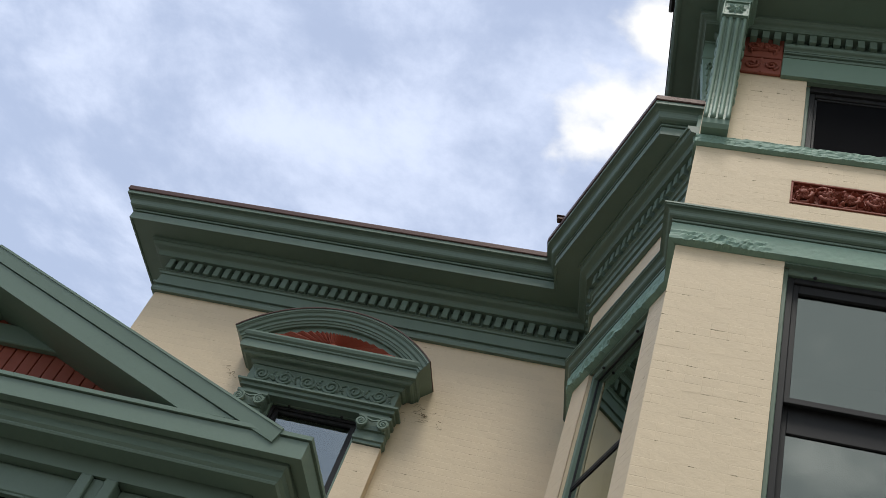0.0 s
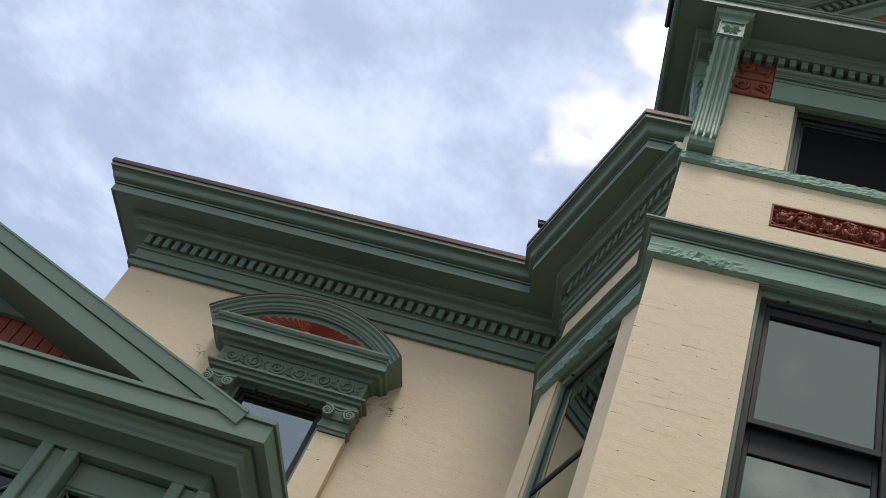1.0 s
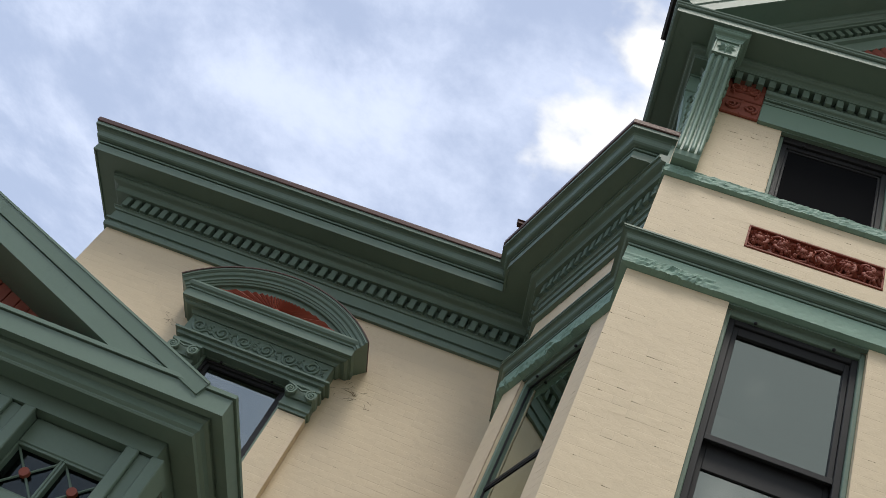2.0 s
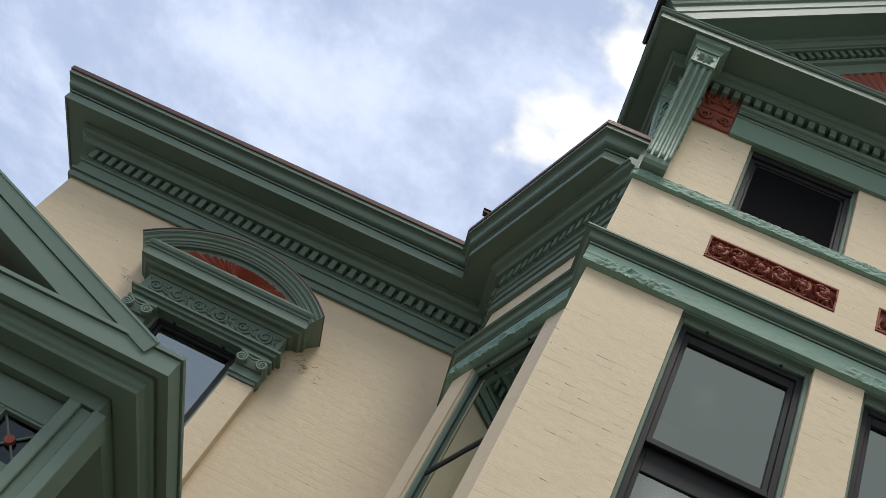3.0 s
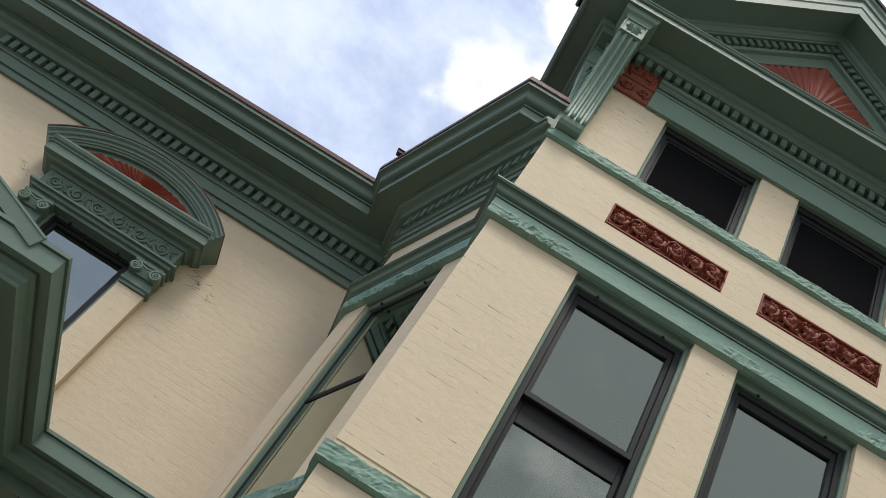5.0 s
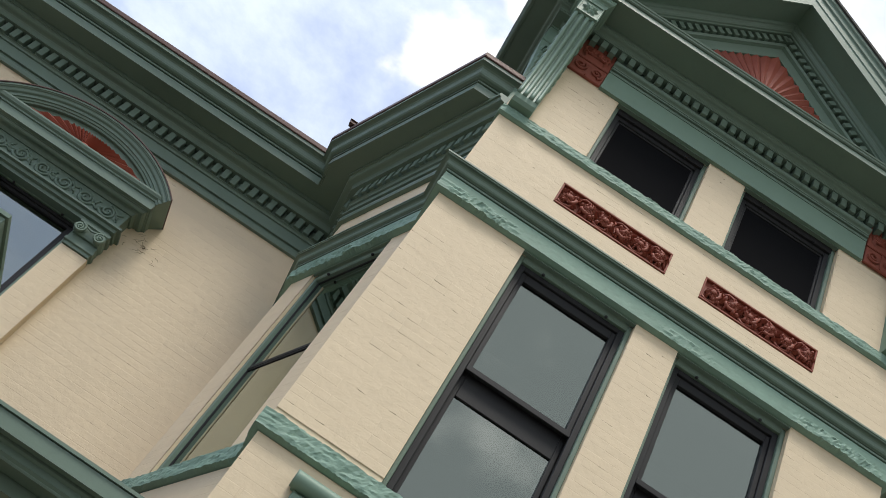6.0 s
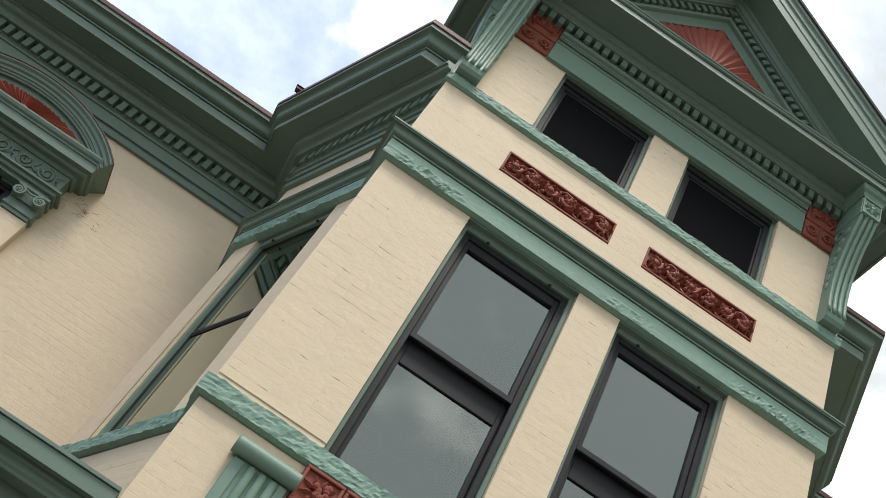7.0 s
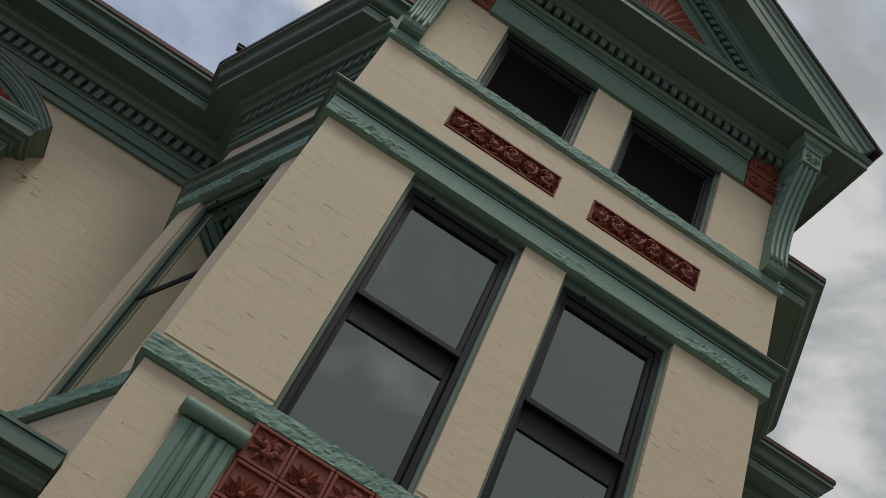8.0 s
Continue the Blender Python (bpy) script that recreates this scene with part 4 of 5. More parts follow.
def window_hood():
    t = thing("window_hood", "green painted segmental arched window hood with scrolls and a red sunburst", "window hood", pose(-0.0588, 0.5386, -0.1648) @ Matrix.Diagonal((1.105, 1.105, 1.105, 1)))
    x0, x1 = HC - 0.645, HC + 0.645
    # entablature
    part("architrave", flat_profile_box(x0 - 0.01, x1 + 0.01, [(0.01, 6.535), (0.13, 6.535), (0.13, 6.565), (0.16, 6.57), (0.16, 6.60), (0.19, 6.604), (0.19, 6.622), (0.01, 6.622)]), GREEN, t)
    fr = part("carved_frieze", flat_profile_box(x0, x1, [(0.01, 6.6222), (0.15, 6.6222), (0.15, 6.80), (0.01, 6.80)]), GREEN, t, "green frieze carved with running scrolls")
    n = 6
    w = (x1 - x0 - 0.06) / n
    for i in range(n):
        cx = x0 + 0.03 + (i + 0.5) * w
        s = 1 if i % 2 else -1
        bm = bmesh.new()
        y = YH - 0.155
        tube(bm, spiral(cx - 0.02, 6.711, y, 0.070, 0.013, 1.7, math.pi * (0.5 + 0.5 * s), s, 24), 0.014, 6, 0.7)
        tube(bm, [(cx - w / 2, y, 6.711 - s * 0.045), (cx - w * 0.1, y, 6.711 + s * 0.074), (cx + w * 0.3, y, 6.711 + s * 0.02), (cx + w / 2, y, 6.711 + s * 0.045)], 0.009)
        for j in range(4):
            leaf(bm, cx + w * 0.25, YH - 0.152, 6.711, 0.05, 0.03, j * 1.5 + i, 0.018)
        for j in range(3):
            blob(bm, cx + w * 0.32 + 0.012 * j, y, 6.715 - s * 0.02 * j, 0.009, 0.009, 0.009, 6)
        part("scroll", bm, GREEN, fr, smooth=True)
    part("bed_mould", flat_profile_box(x0 - 0.0, x1 + 0.0, [(0.01, 6.8002), (0.165, 6.8002), (0.17, 6.808), *cyma(0.172, 6.81, 0.25, 6.846, 0.13, 6), (0.26, 6.848), (0.26, 6.853), (0.01, 6.853)]), GREEN, t)
    part("cornice", flat_profile_box(HC - 0.62, HC + 0.62, [(0.01, 6.8532), (0.30, 6.8532), (0.30, 6.93), (0.312, 6.935), (0.312, 6.95), (0.33, 6.962), (0.34, 6.985), (0.34, 7.0), (0.01, 7.0)]), GREEN, t)
    # arch
    half, rise, zb = 0.852, 0.375, 6.985
    rad = (half * half + rise * rise) / (2 * rise)
    cz = zb + rise - rad
    a0 = math.asin(half / rad)
    arch = [(HC + rad * math.sin(-a0 + 2 * a0 * i / 40), cz + rad * math.cos(-a0 + 2 * a0 * i / 40)) for i in range(41)]
    place = lambda u, v, h: (u, YH - h, v)
    part("arch_mould", sweep([(0.0, 0.0), (0.0, 0.37), (0.018, 0.37), (0.022, 0.362), *cyma(0.026, 0.36, 0.062, 0.335, -0.12, 5), (0.066, 0.328), (0.09, 0.326), (0.093, 0.315), (0.11, 0.31), (0.112, 0.30), (0.128, 0.295), (0.128, 0.0)], arch, place), GREEN, t, smooth=False)
    part("arch_cap", sweep([(-0.010, -0.0), (-0.010, 0.378), (-0.0005, 0.378), (-0.0005, 0.0)], arch, place), BROWN, t, "thin dark metal cap over the arch")
    bm = bmesh.new()
    ir = rad - 0.125
    ai = math.acos((7.0 - cz) / ir)
    ring = [(HC + ir * math.sin(-ai + 2 * ai * i / 24), cz + ir * math.cos(-ai + 2 * ai * i / 24)) for i in range(25)]
    f0 = [bm.verts.new((x, YH - 0.265, z)) for x, z in ring]
    f1 = [bm.verts.new((x, YH, z)) for x, z in ring]
    bm.faces.new(f0)
    bm.faces.new(list(reversed(f1)))
    for i in range(25):
        j = (i + 1) % 25
        bm.faces.new((f0[i], f0[j], f1[j], f1[i]))
    part("tympanum", bm, GREEN, t)
    sunburst("sunburst", HC, YH - 0.268, 7.0, ir * math.sin(ai) * 0.95, (cz + ir - 7.0) * 0.74, 21, True, t, RED, 0.04, 0.028)
    # scrolled capitals on the brick strips
    for s in (-1, 1):
        xa, xb = (HC + 0.395, HC + 0.665) if s > 0 else (HC - 0.665, HC - 0.395)
        cap = part("capital", flat_profile_box(xa + 0.02, xb - 0.02, [(0.01, 6.40), (0.13, 6.40), (0.135, 6.42), (0.135, 6.50), (0.15, 6.51), (0.15, 6.5348), (0.01, 6.5348)], 0.13), GREEN, t, "green scrolled capital")
        part("necking", flat_profile_box(xa + 0.02, xb - 0.02, [(0.01, 6.285), (0.10, 6.285), (0.10, 6.31), (0.115, 6.318), (0.115, 6.345), (0.105, 6.35), (0.105, 6.3998), (0.01, 6.3998)], 0.10), GREEN, t)
        bm = bmesh.new()
        volute(bm, xa + 0.045, 6.445, YH - 0.165, 0.048, -1)
        volute(bm, xb - 0.045, 6.445, YH - 0.165, 0.048, 1)
        tube(bm, [(xa + 0.04, YH - 0.165, 6.49), ((xa + xb) / 2, YH - 0.16, 6.465), (xb - 0.04, YH - 0.165, 6.49)], 0.010)
        for xx in (xa + 0.045, xb - 0.045):
            tube(bm, [(xx, YH - 0.02, 6.445), (xx, YH - 0.165, 6.445)], 0.047, 10)
        part("volute", bm, GREEN, cap, smooth=False)
    return t


window_hood()
for x0, x1 in ((-2.313, -2.0478), (-3.4843, -3.2191)):
    st = part("trim_window_strip", boxes((x0 + 0.001, x1 - 0.001, YM - 0.085, YM + 0.004, 2.5, 6.779)), CREAM)
    tagged(st, "cream painted brick strip beside the hooded window", "pilaster", kind="structure")
# a small metal box at the inner corner of the cornice
vent = part("roof_vent", boxes((-1.01, -0.95, 1.50, 1.56, 9.010, 9.045), (-1.02, -0.94, 1.49, 1.57, 9.0455, 9.056), bevel=0.004), BROWN)
tagged(vent, "small brown metal vent box on the roof edge", "roof vent")


def vine_remnant(cx, cz, count, spread, seed):
    rnd = random.Random(seed)
    bm = bmesh.new()
    for i in range(count):
        x, z = cx + rnd.gauss(0, spread), cz + rnd.gauss(0, spread * 0.6)
        a = rnd.uniform(-0.9, 0.9) + rnd.choice((0, math.pi))
        pts = []
        for k in range(5):
            pts.append((x, YM - 0.003 - rnd.uniform(0, 0.004), z))
            a += rnd.uniform(-0.7, 0.7)
            x += math.cos(a) * 0.014
            z += math.sin(a) * 0.012
        tube(bm, pts, 0.0017, 4, 0.5)
    v = part("vine_remnant", bm, VINE)
    return tagged(v, "dry brown rootlets of a vine left on the brick", "vine", "", "stuff")


vine_remnant(-1.8268, 7.2607, 24, 0.085, 1)
vine_remnant(-3.7053, 7.3491, 9, 0.07, 2)

# ---- reeded pilaster and terracotta tiles under the sill ----


def pilaster(x0, x1):
    t = thing("pilaster", "green painted pilaster panel with a rolled top and reeded face", "pilaster")
    part("panel", boxes((x0, x1, -0.035, 0.0, 3.0, 4.615), bevel=0.006), PALE, t)
    bm = bmesh.new()
    tube(bm, [(x0 - 0.035, -0.06, 4.66), (x0 - 0.02, -0.06, 4.66), (x1 + 0.02, -0.06, 4.66), (x1 + 0.03, -0.06, 4.66)], 0.052, 20)
    part("roll", bm, PALE, t, smooth=True)
    part("roll_bed", boxes((x0 - 0.02, x1 + 0.02, -0.055, 0.0, 4.616, 4.69), bevel=0.004), PALE, t)
    w = x1 - x0
    for k in range(3):
        cx = x0 + w * (0.36 + 0.2 * k)
        bm = bmesh.new()
        tube(bm, [(cx, -0.036, 3.0), (cx, -0.036, 4.55), (cx, -0.034, 4.575), (cx, -0.03, 4.59)], w * 0.085, 14, 1.0)
        part("reed", bm, PALE, t, smooth=True)
    part("edge_bead", boxes((x0 + w * 0.84, x1, -0.05, -0.035, 3.0, 4.60), bevel=0.006), PALE, t)
    part("edge_bead", boxes((x0, x0 + w * 0.2, -0.048, -0.035, 3.0, 4.60), bevel=0.006), PALE, t)
    return t


pilaster(0.52, 0.855)


def tile_panel(x0, z1, cols, rows, size):
    t = thing("tile_panel", "panel of red terracotta tiles with fruit and leaf reliefs", "tile panel")
    part("bed", boxes((x0, x0 + cols * size, -0.012, 0.0, z1 - rows * size, z1)), TERRA, t)
    for r in range(rows):
        for c in range(cols):
            rnd = random.Random(r * 31 + c)
            cx, cz = x0 + (c + 0.5) * size, z1 - (r + 0.5) * size
            h = size / 2 - 0.003
            tile = part("tile", boxes((cx - h, cx + h, -0.022, -0.012, cz - h, cz + h), bevel=0.003), TERRA, t)
            b = 0.022
            part("tile_border", boxes((cx - h, cx + h, -0.044, -0.022, cz + h - b, cz + h), (cx - h, cx + h, -0.044, -0.022, cz - h, cz - h + b), (cx - h, cx - h + b, -0.044, -0.022, cz - h + b, cz + h - b), (cx + h - b, cx + h, -0.044, -0.022, cz - h + b, cz + h - b), bevel=0.004), TERRA, tile)
            bm = bmesh.new()
            if (r + c) % 2 == 0:
                for k in range(11):
                    blob(bm, cx + rnd.uniform(-0.055, 0.055), -0.036, cz + rnd.uniform(-0.055, 0.055), 0.024, 0.026, 0.024, 8)
                for k in range(9):
                    leaf(bm, cx + 0.03 * math.cos(k * 0.7), -0.024, cz + 0.03 * math.sin(k * 0.7), 0.085, 0.04, k * 0.7, 0.024)
            else:
                for k in range(7):
                    a = math.pi * (k + 0.0) / 6
                    leaf(bm, cx, -0.026, cz - 0.05, 0.12, 0.04, a, 0.036)
                    leaf(bm, cx, -0.024, cz - 0.02, 0.09, 0.03, a + 0.26, 0.022)
                blob(bm, cx, -0.034, cz - 0.05, 0.03, 0.022, 0.022, 8)
                for s in (-1, 1):
                    tube(bm, spiral(cx + s * 0.055, cz - 0.06, -0.03, 0.026, 0.007, 1.3, 0, s, 12), 0.008)
            part("relief", bm, TERRA, tile)
    return t


tile_panel(0.872, 4.822, 4, 3, 0.255)

# ---- porch ----
ET = 4.10                                 # top of the porch eave
PX, PY, PB = -1.06, -1.42, -0.03          # side and front of the gabled part, front of the part beside the bay
E_PATH = [(-7.5, 3.0), (-7.5, PY), (PX, PY), (PX, PB), (XL - 0.015, PB)]
porch = thing("porch", "green painted wooden porch with a gabled roof and stepped eaves", "porch")
LAYERS = [("drip_edge", [(-0.30, ET - 0.02), (0.012, ET - 0.02), (0.012, ET), (-0.30, ET + 0.008)]),
          ("fascia", [(-0.05, ET - 0.115), (0.0, ET - 0.115), (0.0, ET - 0.025), (-0.05, ET - 0.025)]),
          ("soffit", [(-0.20, ET - 0.10), (-0.0502, ET - 0.10), (-0.0502, ET - 0.0202), (-0.20, ET - 0.0202)]),
          ("crown_board", [(-0.22, ET - 0.20), (-0.10, ET - 0.20), (-0.095, ET - 0.19), *cyma(-0.095, ET - 0.185, -0.07, ET - 0.12, -0.13, 4), (-0.07, ET - 0.1002), (-0.22, ET - 0.1002)]),
          ("inner_soffit", [(-0.34, ET - 0.19), (-0.2202, ET - 0.19), (-0.2202, ET - 0.11), (-0.34, ET - 0.11)]),
          ("beam", [(-0.40, ET - 0.275), (-0.235, ET - 0.275), (-0.235, ET - 0.1902), (-0.40, ET - 0.1902)])]
for nm, prof in LAYERS:
    part(nm, sweep(prof, E_PATH), GREEN, porch)
part("ceiling_boards", boxes((-7.3, PX - 0.25, PY + 0.25, YM - 0.01, ET - 0.24, ET - 0.205), (PX - 0.25, XL - 0.45, PB + 0.25, YM - 0.01, ET - 0.24, ET - 0.20)), GREEN, porch)
part("roof_deck", boxes((-7.45, PX - 0.05, PY + 0.05, YM - 0.01, ET - 0.018, ET - 0.001), (PX - 0.05, XL - 0.35, PB + 0.05, YM - 0.01, ET - 0.018, ET - 0.001)), ROOF, porch, "flat grey porch roof")
# gable of the porch
RS = 0.39
PXC = -3.08
rise = RS * (-1.19 - PXC)
rk = [(2 * PXC + 1.19, ET - 0.005), (PXC, ET - 0.005 + rise), (-1.19, ET - 0.005)]
rplace = lambda u, v, h: (u, PY + 0.06 - h, v)
def above_eave(bm):
    """Cuts a raking piece level with the top of the eave."""
    r = bmesh.ops.bisect_plane(bm, geom=bm.verts[:] + bm.edges[:] + bm.faces[:], plane_co=(0, 0, ET + 0.009), plane_no=(0, 0, -1), clear_outer=True)
    bmesh.ops.holes_fill(bm, edges=[e for e in r["geom_cut"] if isinstance(e, bmesh.types.BMEdge)], sides=0)
    return bm


RK2 = [(rk[0][0] - 0.20, rk[0][1] - 0.20 * RS), rk[1], (rk[2][0] + 0.20, rk[2][1] - 0.20 * RS)]
part("rake_board", above_eave(sweep([(0.0705, -0.10), (0.0705, 0.062), (0.17, 0.056), (0.17, -0.10)], RK2, rplace)), GREEN, porch)
part("rake_cap_board", sweep([(0.0, -0.10), (0.0, 0.078), (0.066, 0.070), (0.066, -0.10)], rk, rplace), GREEN, porch)
part("rake_drip", sweep([(-0.012, -0.10), (-0.012, 0.082), (-0.0003, 0.082), (-0.0003, -0.10)], rk, rplace), GREEN, porch)
part("rake_soffit", above_eave(sweep([(0.15, -0.33), (0.15, -0.1002), (0.165, -0.1002), (0.165, -0.33)], RK2, rplace)), GREEN, porch)
part("collar_board", boxes((PXC - 0.62, PXC + 0.62, PY + 0.30, PY + 0.345, ET + 0.385, ET + 0.50), bevel=0.006), GREEN, porch)
roofp = bmesh.new()
for sgn in (-1, 1):
    xe = PXC + sgn * (-1.19 - PXC)
    q = [(xe, ET + 0.012), (PXC, ET + 0.012 + rise)]
    va = [roofp.verts.new((x, y, z + dz)) for y in (PY + 0.02, YM - 0.01) for dz in (-0.012, 0.004) for x, z in q]
    for f in ((0, 1, 5, 4), (2, 6, 7, 3), (0, 2, 3, 1), (4, 5, 7, 6), (0, 4, 6, 2), (1, 3, 7, 5)):
        roofp.faces.new([va[i] for i in f])
part("gable_roof", roofp, ROOF, porch, "grey shingle porch roof")
# red boards of the gable field
bw = 0.075
k = 0
x = -1.55
while x > 2 * PXC + 1.55:
    top = ET - 0.005 + RS * ((-1.19 - PXC) - abs(x - bw / 2 - PXC)) - 0.10
    if top > ET + 0.02:
        part("gable_board", boxes((x - bw + 0.006, x, PY + 0.35, PY + 0.375, ET - 0.015, top), (x - bw, x - bw + 0.006, PY + 0.363, PY + 0.375, ET - 0.015, top), bevel=0.002), RED, porch, "red painted vertical gable board" if k == 0 else "")
    x -= bw
    k += 1
# posts, transoms with diagonal bars
for cx, cy in ((-1.345, PY + 0.31), (-1.99, PY + 0.31), (-3.05, PY + 0.31), (-4.75, PY + 0.31), (-1.345, PB + 0.30)):
    post = part("post", boxes((cx - 0.085, cx + 0.085, cy - 0.06, cy + 0.10, 0.0, ET - 0.277), bevel=0.008), GREEN, porch)
    for d in (-1, 1):
        part("post_board", boxes((cx + d * 0.062 - 0.03, cx + d * 0.062 + 0.03, cy - 0.085, cy - 0.06, 0.3, ET - 0.278), bevel=0.005), GREEN, post)


def transom(x0, x1, y, z0, z1):
    fr = part("transom", boxes((x0, x1, y - 0.03, y + 0.03, z1 - 0.012, z1), (x0, x1, y - 0.03, y + 0.03, z0, z0 + 0.012), (x0, x0 + 0.012, y - 0.03, y + 0.03, z0 + 0.012, z1 - 0.012), (x1 - 0.012, x1, y - 0.03, y + 0.03, z0 + 0.012, z1 - 0.012), bevel=0.002), GREEN, porch)
    g = part("pane", boxes((x0 + 0.01, x1 - 0.01, y + 0.004, y + 0.009, z0 + 0.01, z1 - 0.01)), DIM_PANE, fr, "transom pane coloured dark for the trees it mirrors")
    g.visible_shadow = False
    cx, cz = (x0 + x1) / 2, (z0 + z1) / 2
    for ex, ez in ((x0 + 0.012, z0 + 0.012), (x1 - 0.012, z0 + 0.012), (x0 + 0.012, z1 - 0.012), (x1 - 0.012, z1 - 0.012)):
        bm = bmesh.new()
        tube(bm, [(cx, y - 0.004, cz), (ex, y - 0.004, ez)], 0.006, 6)
        part("glazing_bar", bm, GREEN, fr)
    bm = bmesh.new()
    bmesh.ops.create_cone(bm, cap_ends=True, segments=24, radius1=0.024, radius2=0.022, depth=0.02)
    bmesh.ops.rotate(bm, cent=(0, 0, 0), matrix=Matrix.Rotation(radians(90), 3, "X"), verts=bm.verts)
    bmesh.ops.translate(bm, vec=(cx, y - 0.015, cz), verts=bm.verts)
    part("disc", bm, RED, fr, "small red disc where the bars cross")


for x1, count in ((-1.432, 2), (-2.077, 4)):
    for i in range(count):
        xx = x1 - i * 0.2365
        transom(xx - 0.2345, xx, PY + 0.33, 3.45, 3.685)
    end = x1 - count * 0.2365
    part("transom_head", boxes((end, x1, PY + 0.30, PY + 0.36, 3.687, ET - 0.277), bevel=0.006), GREEN, porch)
    part("transom_sill", boxes((end, x1, PY + 0.28, PY + 0.38, 3.38, 3.448), bevel=0.006), GREEN, porch)
# scrolled drop of the porch beside the bay
bm = bmesh.new()
tube(bm, [(XL - 0.75, PB + 0.2, 3.60), (XL - 0.40, PB + 0.2, 3.60)], 0.05, 14)
part("beam_roll", bm, GREEN, porch, smooth=True)

# ---- painted bricks ----
BH, BL = 0.0677, 0.2135                  # course height, brick length with joint


def brick_faces(s0, s1, z0, z1, lift, e=0.004, gap=(0.0, 0.0)):
    """The outer faces of a painted brick: soft edges, nearly closed joints; gap opens the bed joint at either end."""
    ga, gb = gap
    v = [(s0, 0.0003, z0 + ga), (s1, 0.0003, z0 + gb), (s1, 0.0003, z1), (s0, 0.0003, z1), (s0 + e, -lift, z0 + ga + e), (s1 - e, -lift, z0 + gb + e), (s1 - e, -lift, z1 - e), (s0 + e, -lift, z1 - e)]
    f = [(4, 5, 6, 7), (0, 1, 5, 4), (1, 2, 6, 5), (2, 3, 7, 6), (3, 0, 4, 7)]
    if ga or gb:
        v += [(s0, 0.0062, z0 + ga), (s1, 0.0062, z0 + gb)]
        f += [(8, 9, 1, 0)]
    return v, f


UNIT = bpy.data.meshes.new("brick")
uv, uf = brick_faces(-0.5 * BL, 0.5 * BL, 0.0, BH, 0.0)
UNIT.from_pydata(uv, [], uf)
UNIT.materials.append(CREAM)


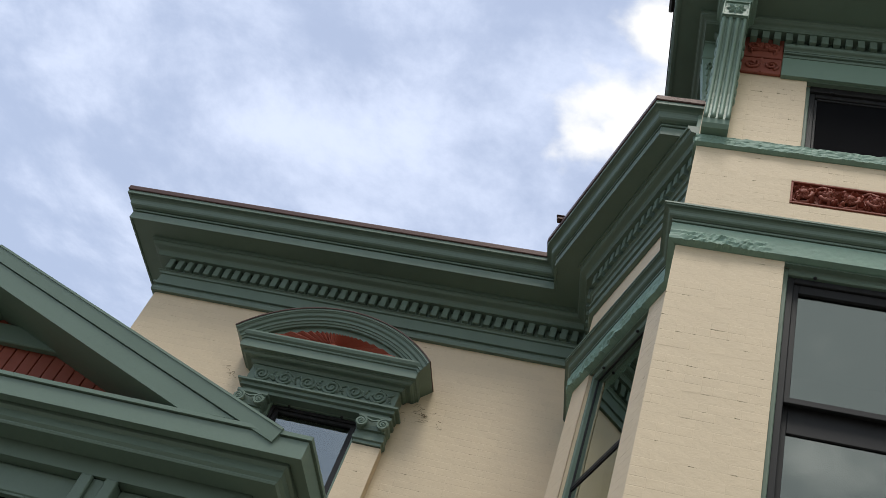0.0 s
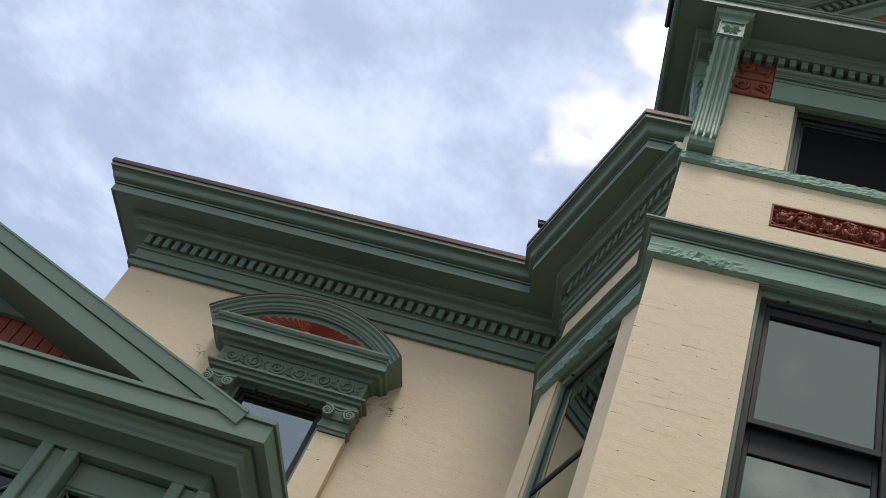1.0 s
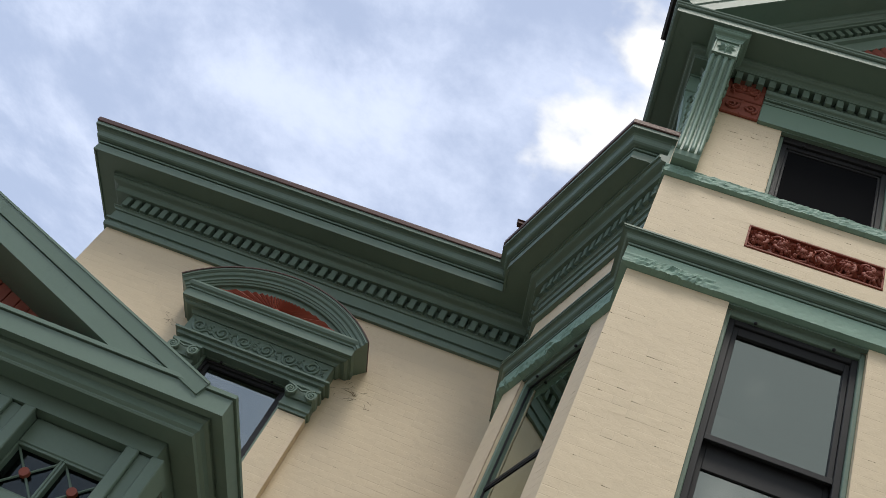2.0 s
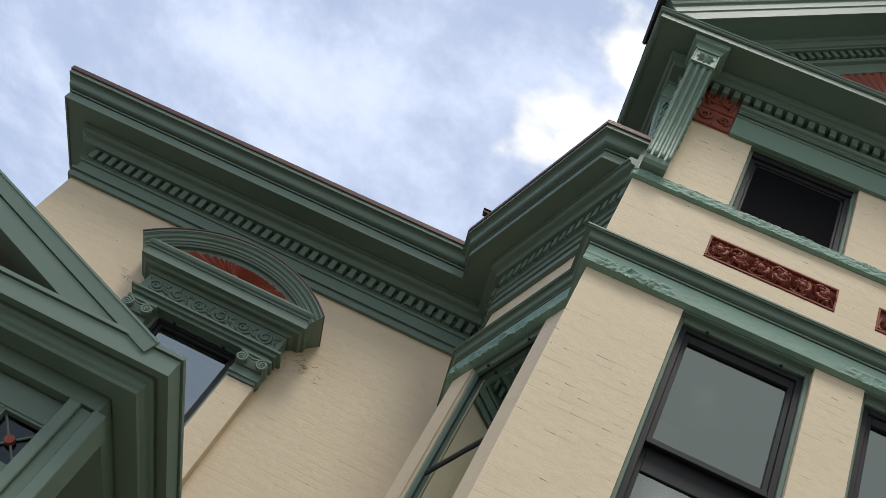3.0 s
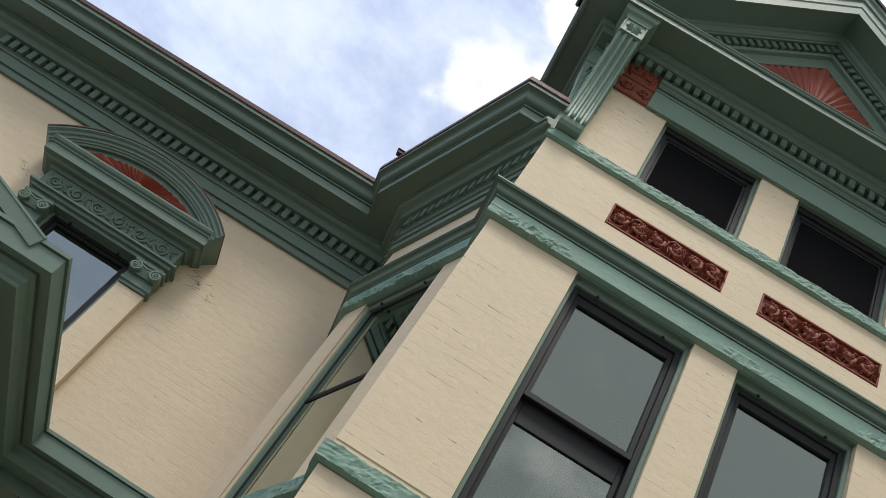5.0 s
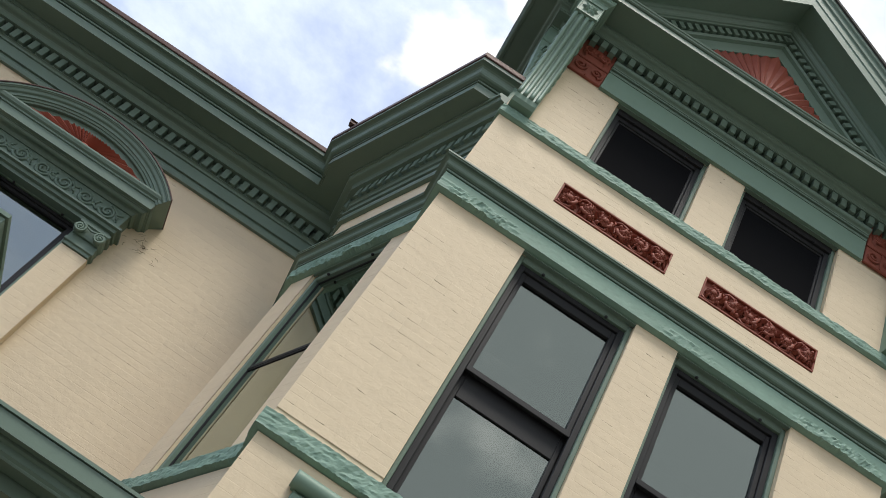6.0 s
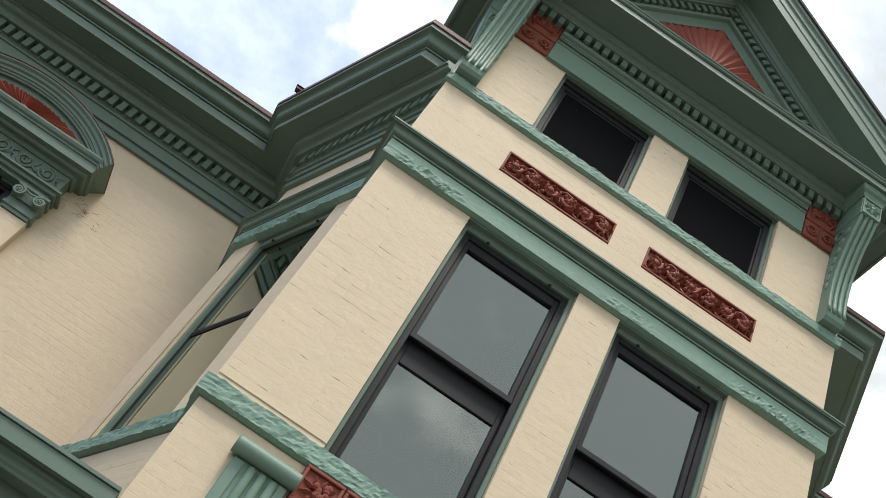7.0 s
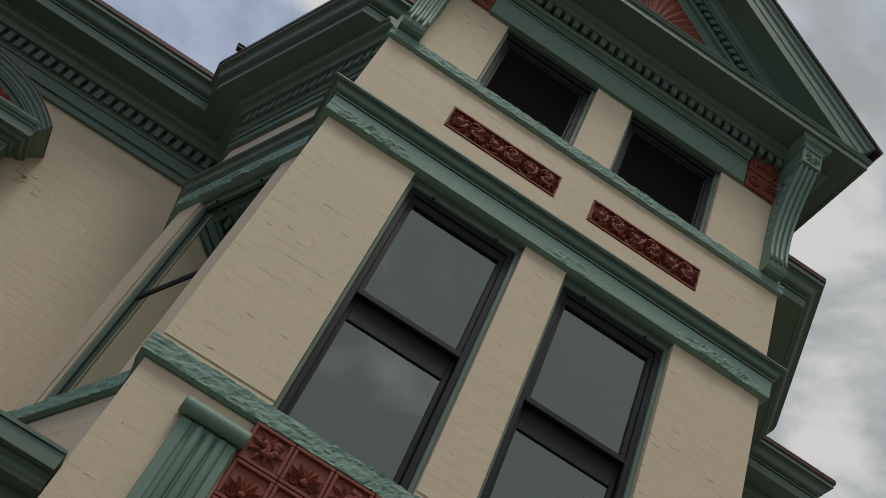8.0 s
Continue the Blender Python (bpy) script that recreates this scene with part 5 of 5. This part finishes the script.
def lay_bricks(m, length, z0, z1, holes, parent, seed, region=None, most=300, worn=0.17):
    """Running-bond bricks over a wall face; those inside the region are parts, the rest one joined part."""
    rnd = random.Random(seed)
    vs, fs, made = [], [], 0
    row = int(z0 / BH)
    while row * BH < z1:
        a = max(row * BH, z0)
        b = min((row + 1) * BH, z1)
        row += 1
        if b - a < 0.004:
            continue
        header = row % 6 == 0
        step = BL / 2 if header else BL
        s = -step * (0.5 if row % 2 else 0.0)
        while s < length:
            p, q = max(s, 0.0), min(s + step, length)
            s += step
            spans = [(p, q)]
            for h0, h1, ha, hb in holes:
                if b > ha + 0.004 and a < hb - 0.004:
                    spans = [x for u, w in spans for x in ((u, min(w, h0)), (max(u, h1), w)) if x[1] - x[0] > 0.004]
            for u, w in spans:
                if w - u < 0.01:
                    continue
                gap = (0.0, 0.0)
                if rnd.random() < worn:
                    g = rnd.uniform(0.0015, 0.006)
                    gap = rnd.choice(((g, 0.0), (0.0, g)))
                lift = rnd.uniform(-0.0001, 0.0009)
                full = abs((w - u) - BL) < 1e-6 and abs((b - a) - BH) < 1e-6
                if region and made < most and full and gap == (0.0, 0.0) and region[0] < u < region[1] and region[2] < a < region[3]:
                    ob = new("brick", UNIT)
                    ob.parent = parent
                    ob.matrix_basis = pose((u + w) / 2, -lift, a, rnd.uniform(-0.25, 0.25), 0, rnd.uniform(-0.12, 0.12)) @ Matrix.Diagonal((1, 1, (b - a) / BH, 1))
                    made += 1
                else:
                    # a worn brick is split in two, so that its open joint is short and ragged
                    cut = u + (w - u) * rnd.uniform(0.15, 0.5)
                    bits = [(u, w, gap)] if gap == (0.0, 0.0) else [(u, cut, (0.0, gap[1]) if gap[1] else (gap[0], 0.0)), (cut, w, (0.0, 0.0))]
                    for p0, p1, gp in bits:
                        k = len(vs)
                        v, f = brick_faces(p0, p1, a, b, lift, gap=gp)
                        vs += v
                        fs += [tuple(i + k for i in x) for x in f]
    me = bpy.data.meshes.new("brickwork")
    me.from_pydata(vs, [], fs)
    me.materials.append(CREAM)
    ob = new("brickwork", me)
    ob.parent = parent
    tagged(ob, kind="stuff")


BANDS = [(-1, 9, SILL0 + 0.006, SILL1 - 0.006), (-1, 9, HEAD + 0.006, 7.545), (-1, 9, 8.391, 8.494)]
F_HOLES = [(*W1, SILL1 - 0.02, HEAD), (*W2, SILL1 - 0.02, HEAD), (*T1, ATT0 - 0.02, ATTH), (*T2, ATT0 - 0.02, ATTH), (0.715, 1.707, 7.87, 8.116), (2.007, 3.017, 7.87, 8.116), (0.545, 9, 9.44, 10.3), (0.55, 3.2, ATTH, 10.3)]
lay_bricks(M_FRONT, FL, 3.6, 9.95, F_HOLES + BANDS, front_wall, 11, (0.0, 0.72, 4.0, 8.4))
lay_bricks(M_CL, CANT, 3.9, 8.1227, [(CANT - CWIN[1], CANT - CWIN[0], SILL1 - 0.02, HEAD), (-1, 3, SILL0 + 0.006, SILL1 - 0.006), (-1, 3, HEAD + 0.006, 7.545)], cant_left, 12, worn=0.05)
lay_bricks(M_ML, U_IN[0] - ML, 4.1, 8.1227, [(*HWIN, 4.8629, 7.106), (-3.4843 - ML, -3.2191 - ML, 3, 6.779), (-2.313 - ML, -2.0478 - ML, 3, 6.779), (-3.4732 - ML, -2.0589 - ML, 6.7966, 7.5701)], main_left, 13, worn=0.04)
for st in [o for o in bpy.data.objects if o.name.startswith("trim_window_strip")]:
    bb = [v.co for v in st.data.vertices]
    x0, x1 = min(c.x for c in bb), max(c.x for c in bb)
    holder = along((x0, YM - 0.092), (x1, YM - 0.092))
    before = set(bpy.data.objects)
    lay_bricks(holder, x1 - x0, 4.1, 6.7746, [], st, 14)
    for o in set(bpy.data.objects) - before:
        o.matrix_basis = holder @ o.matrix_basis
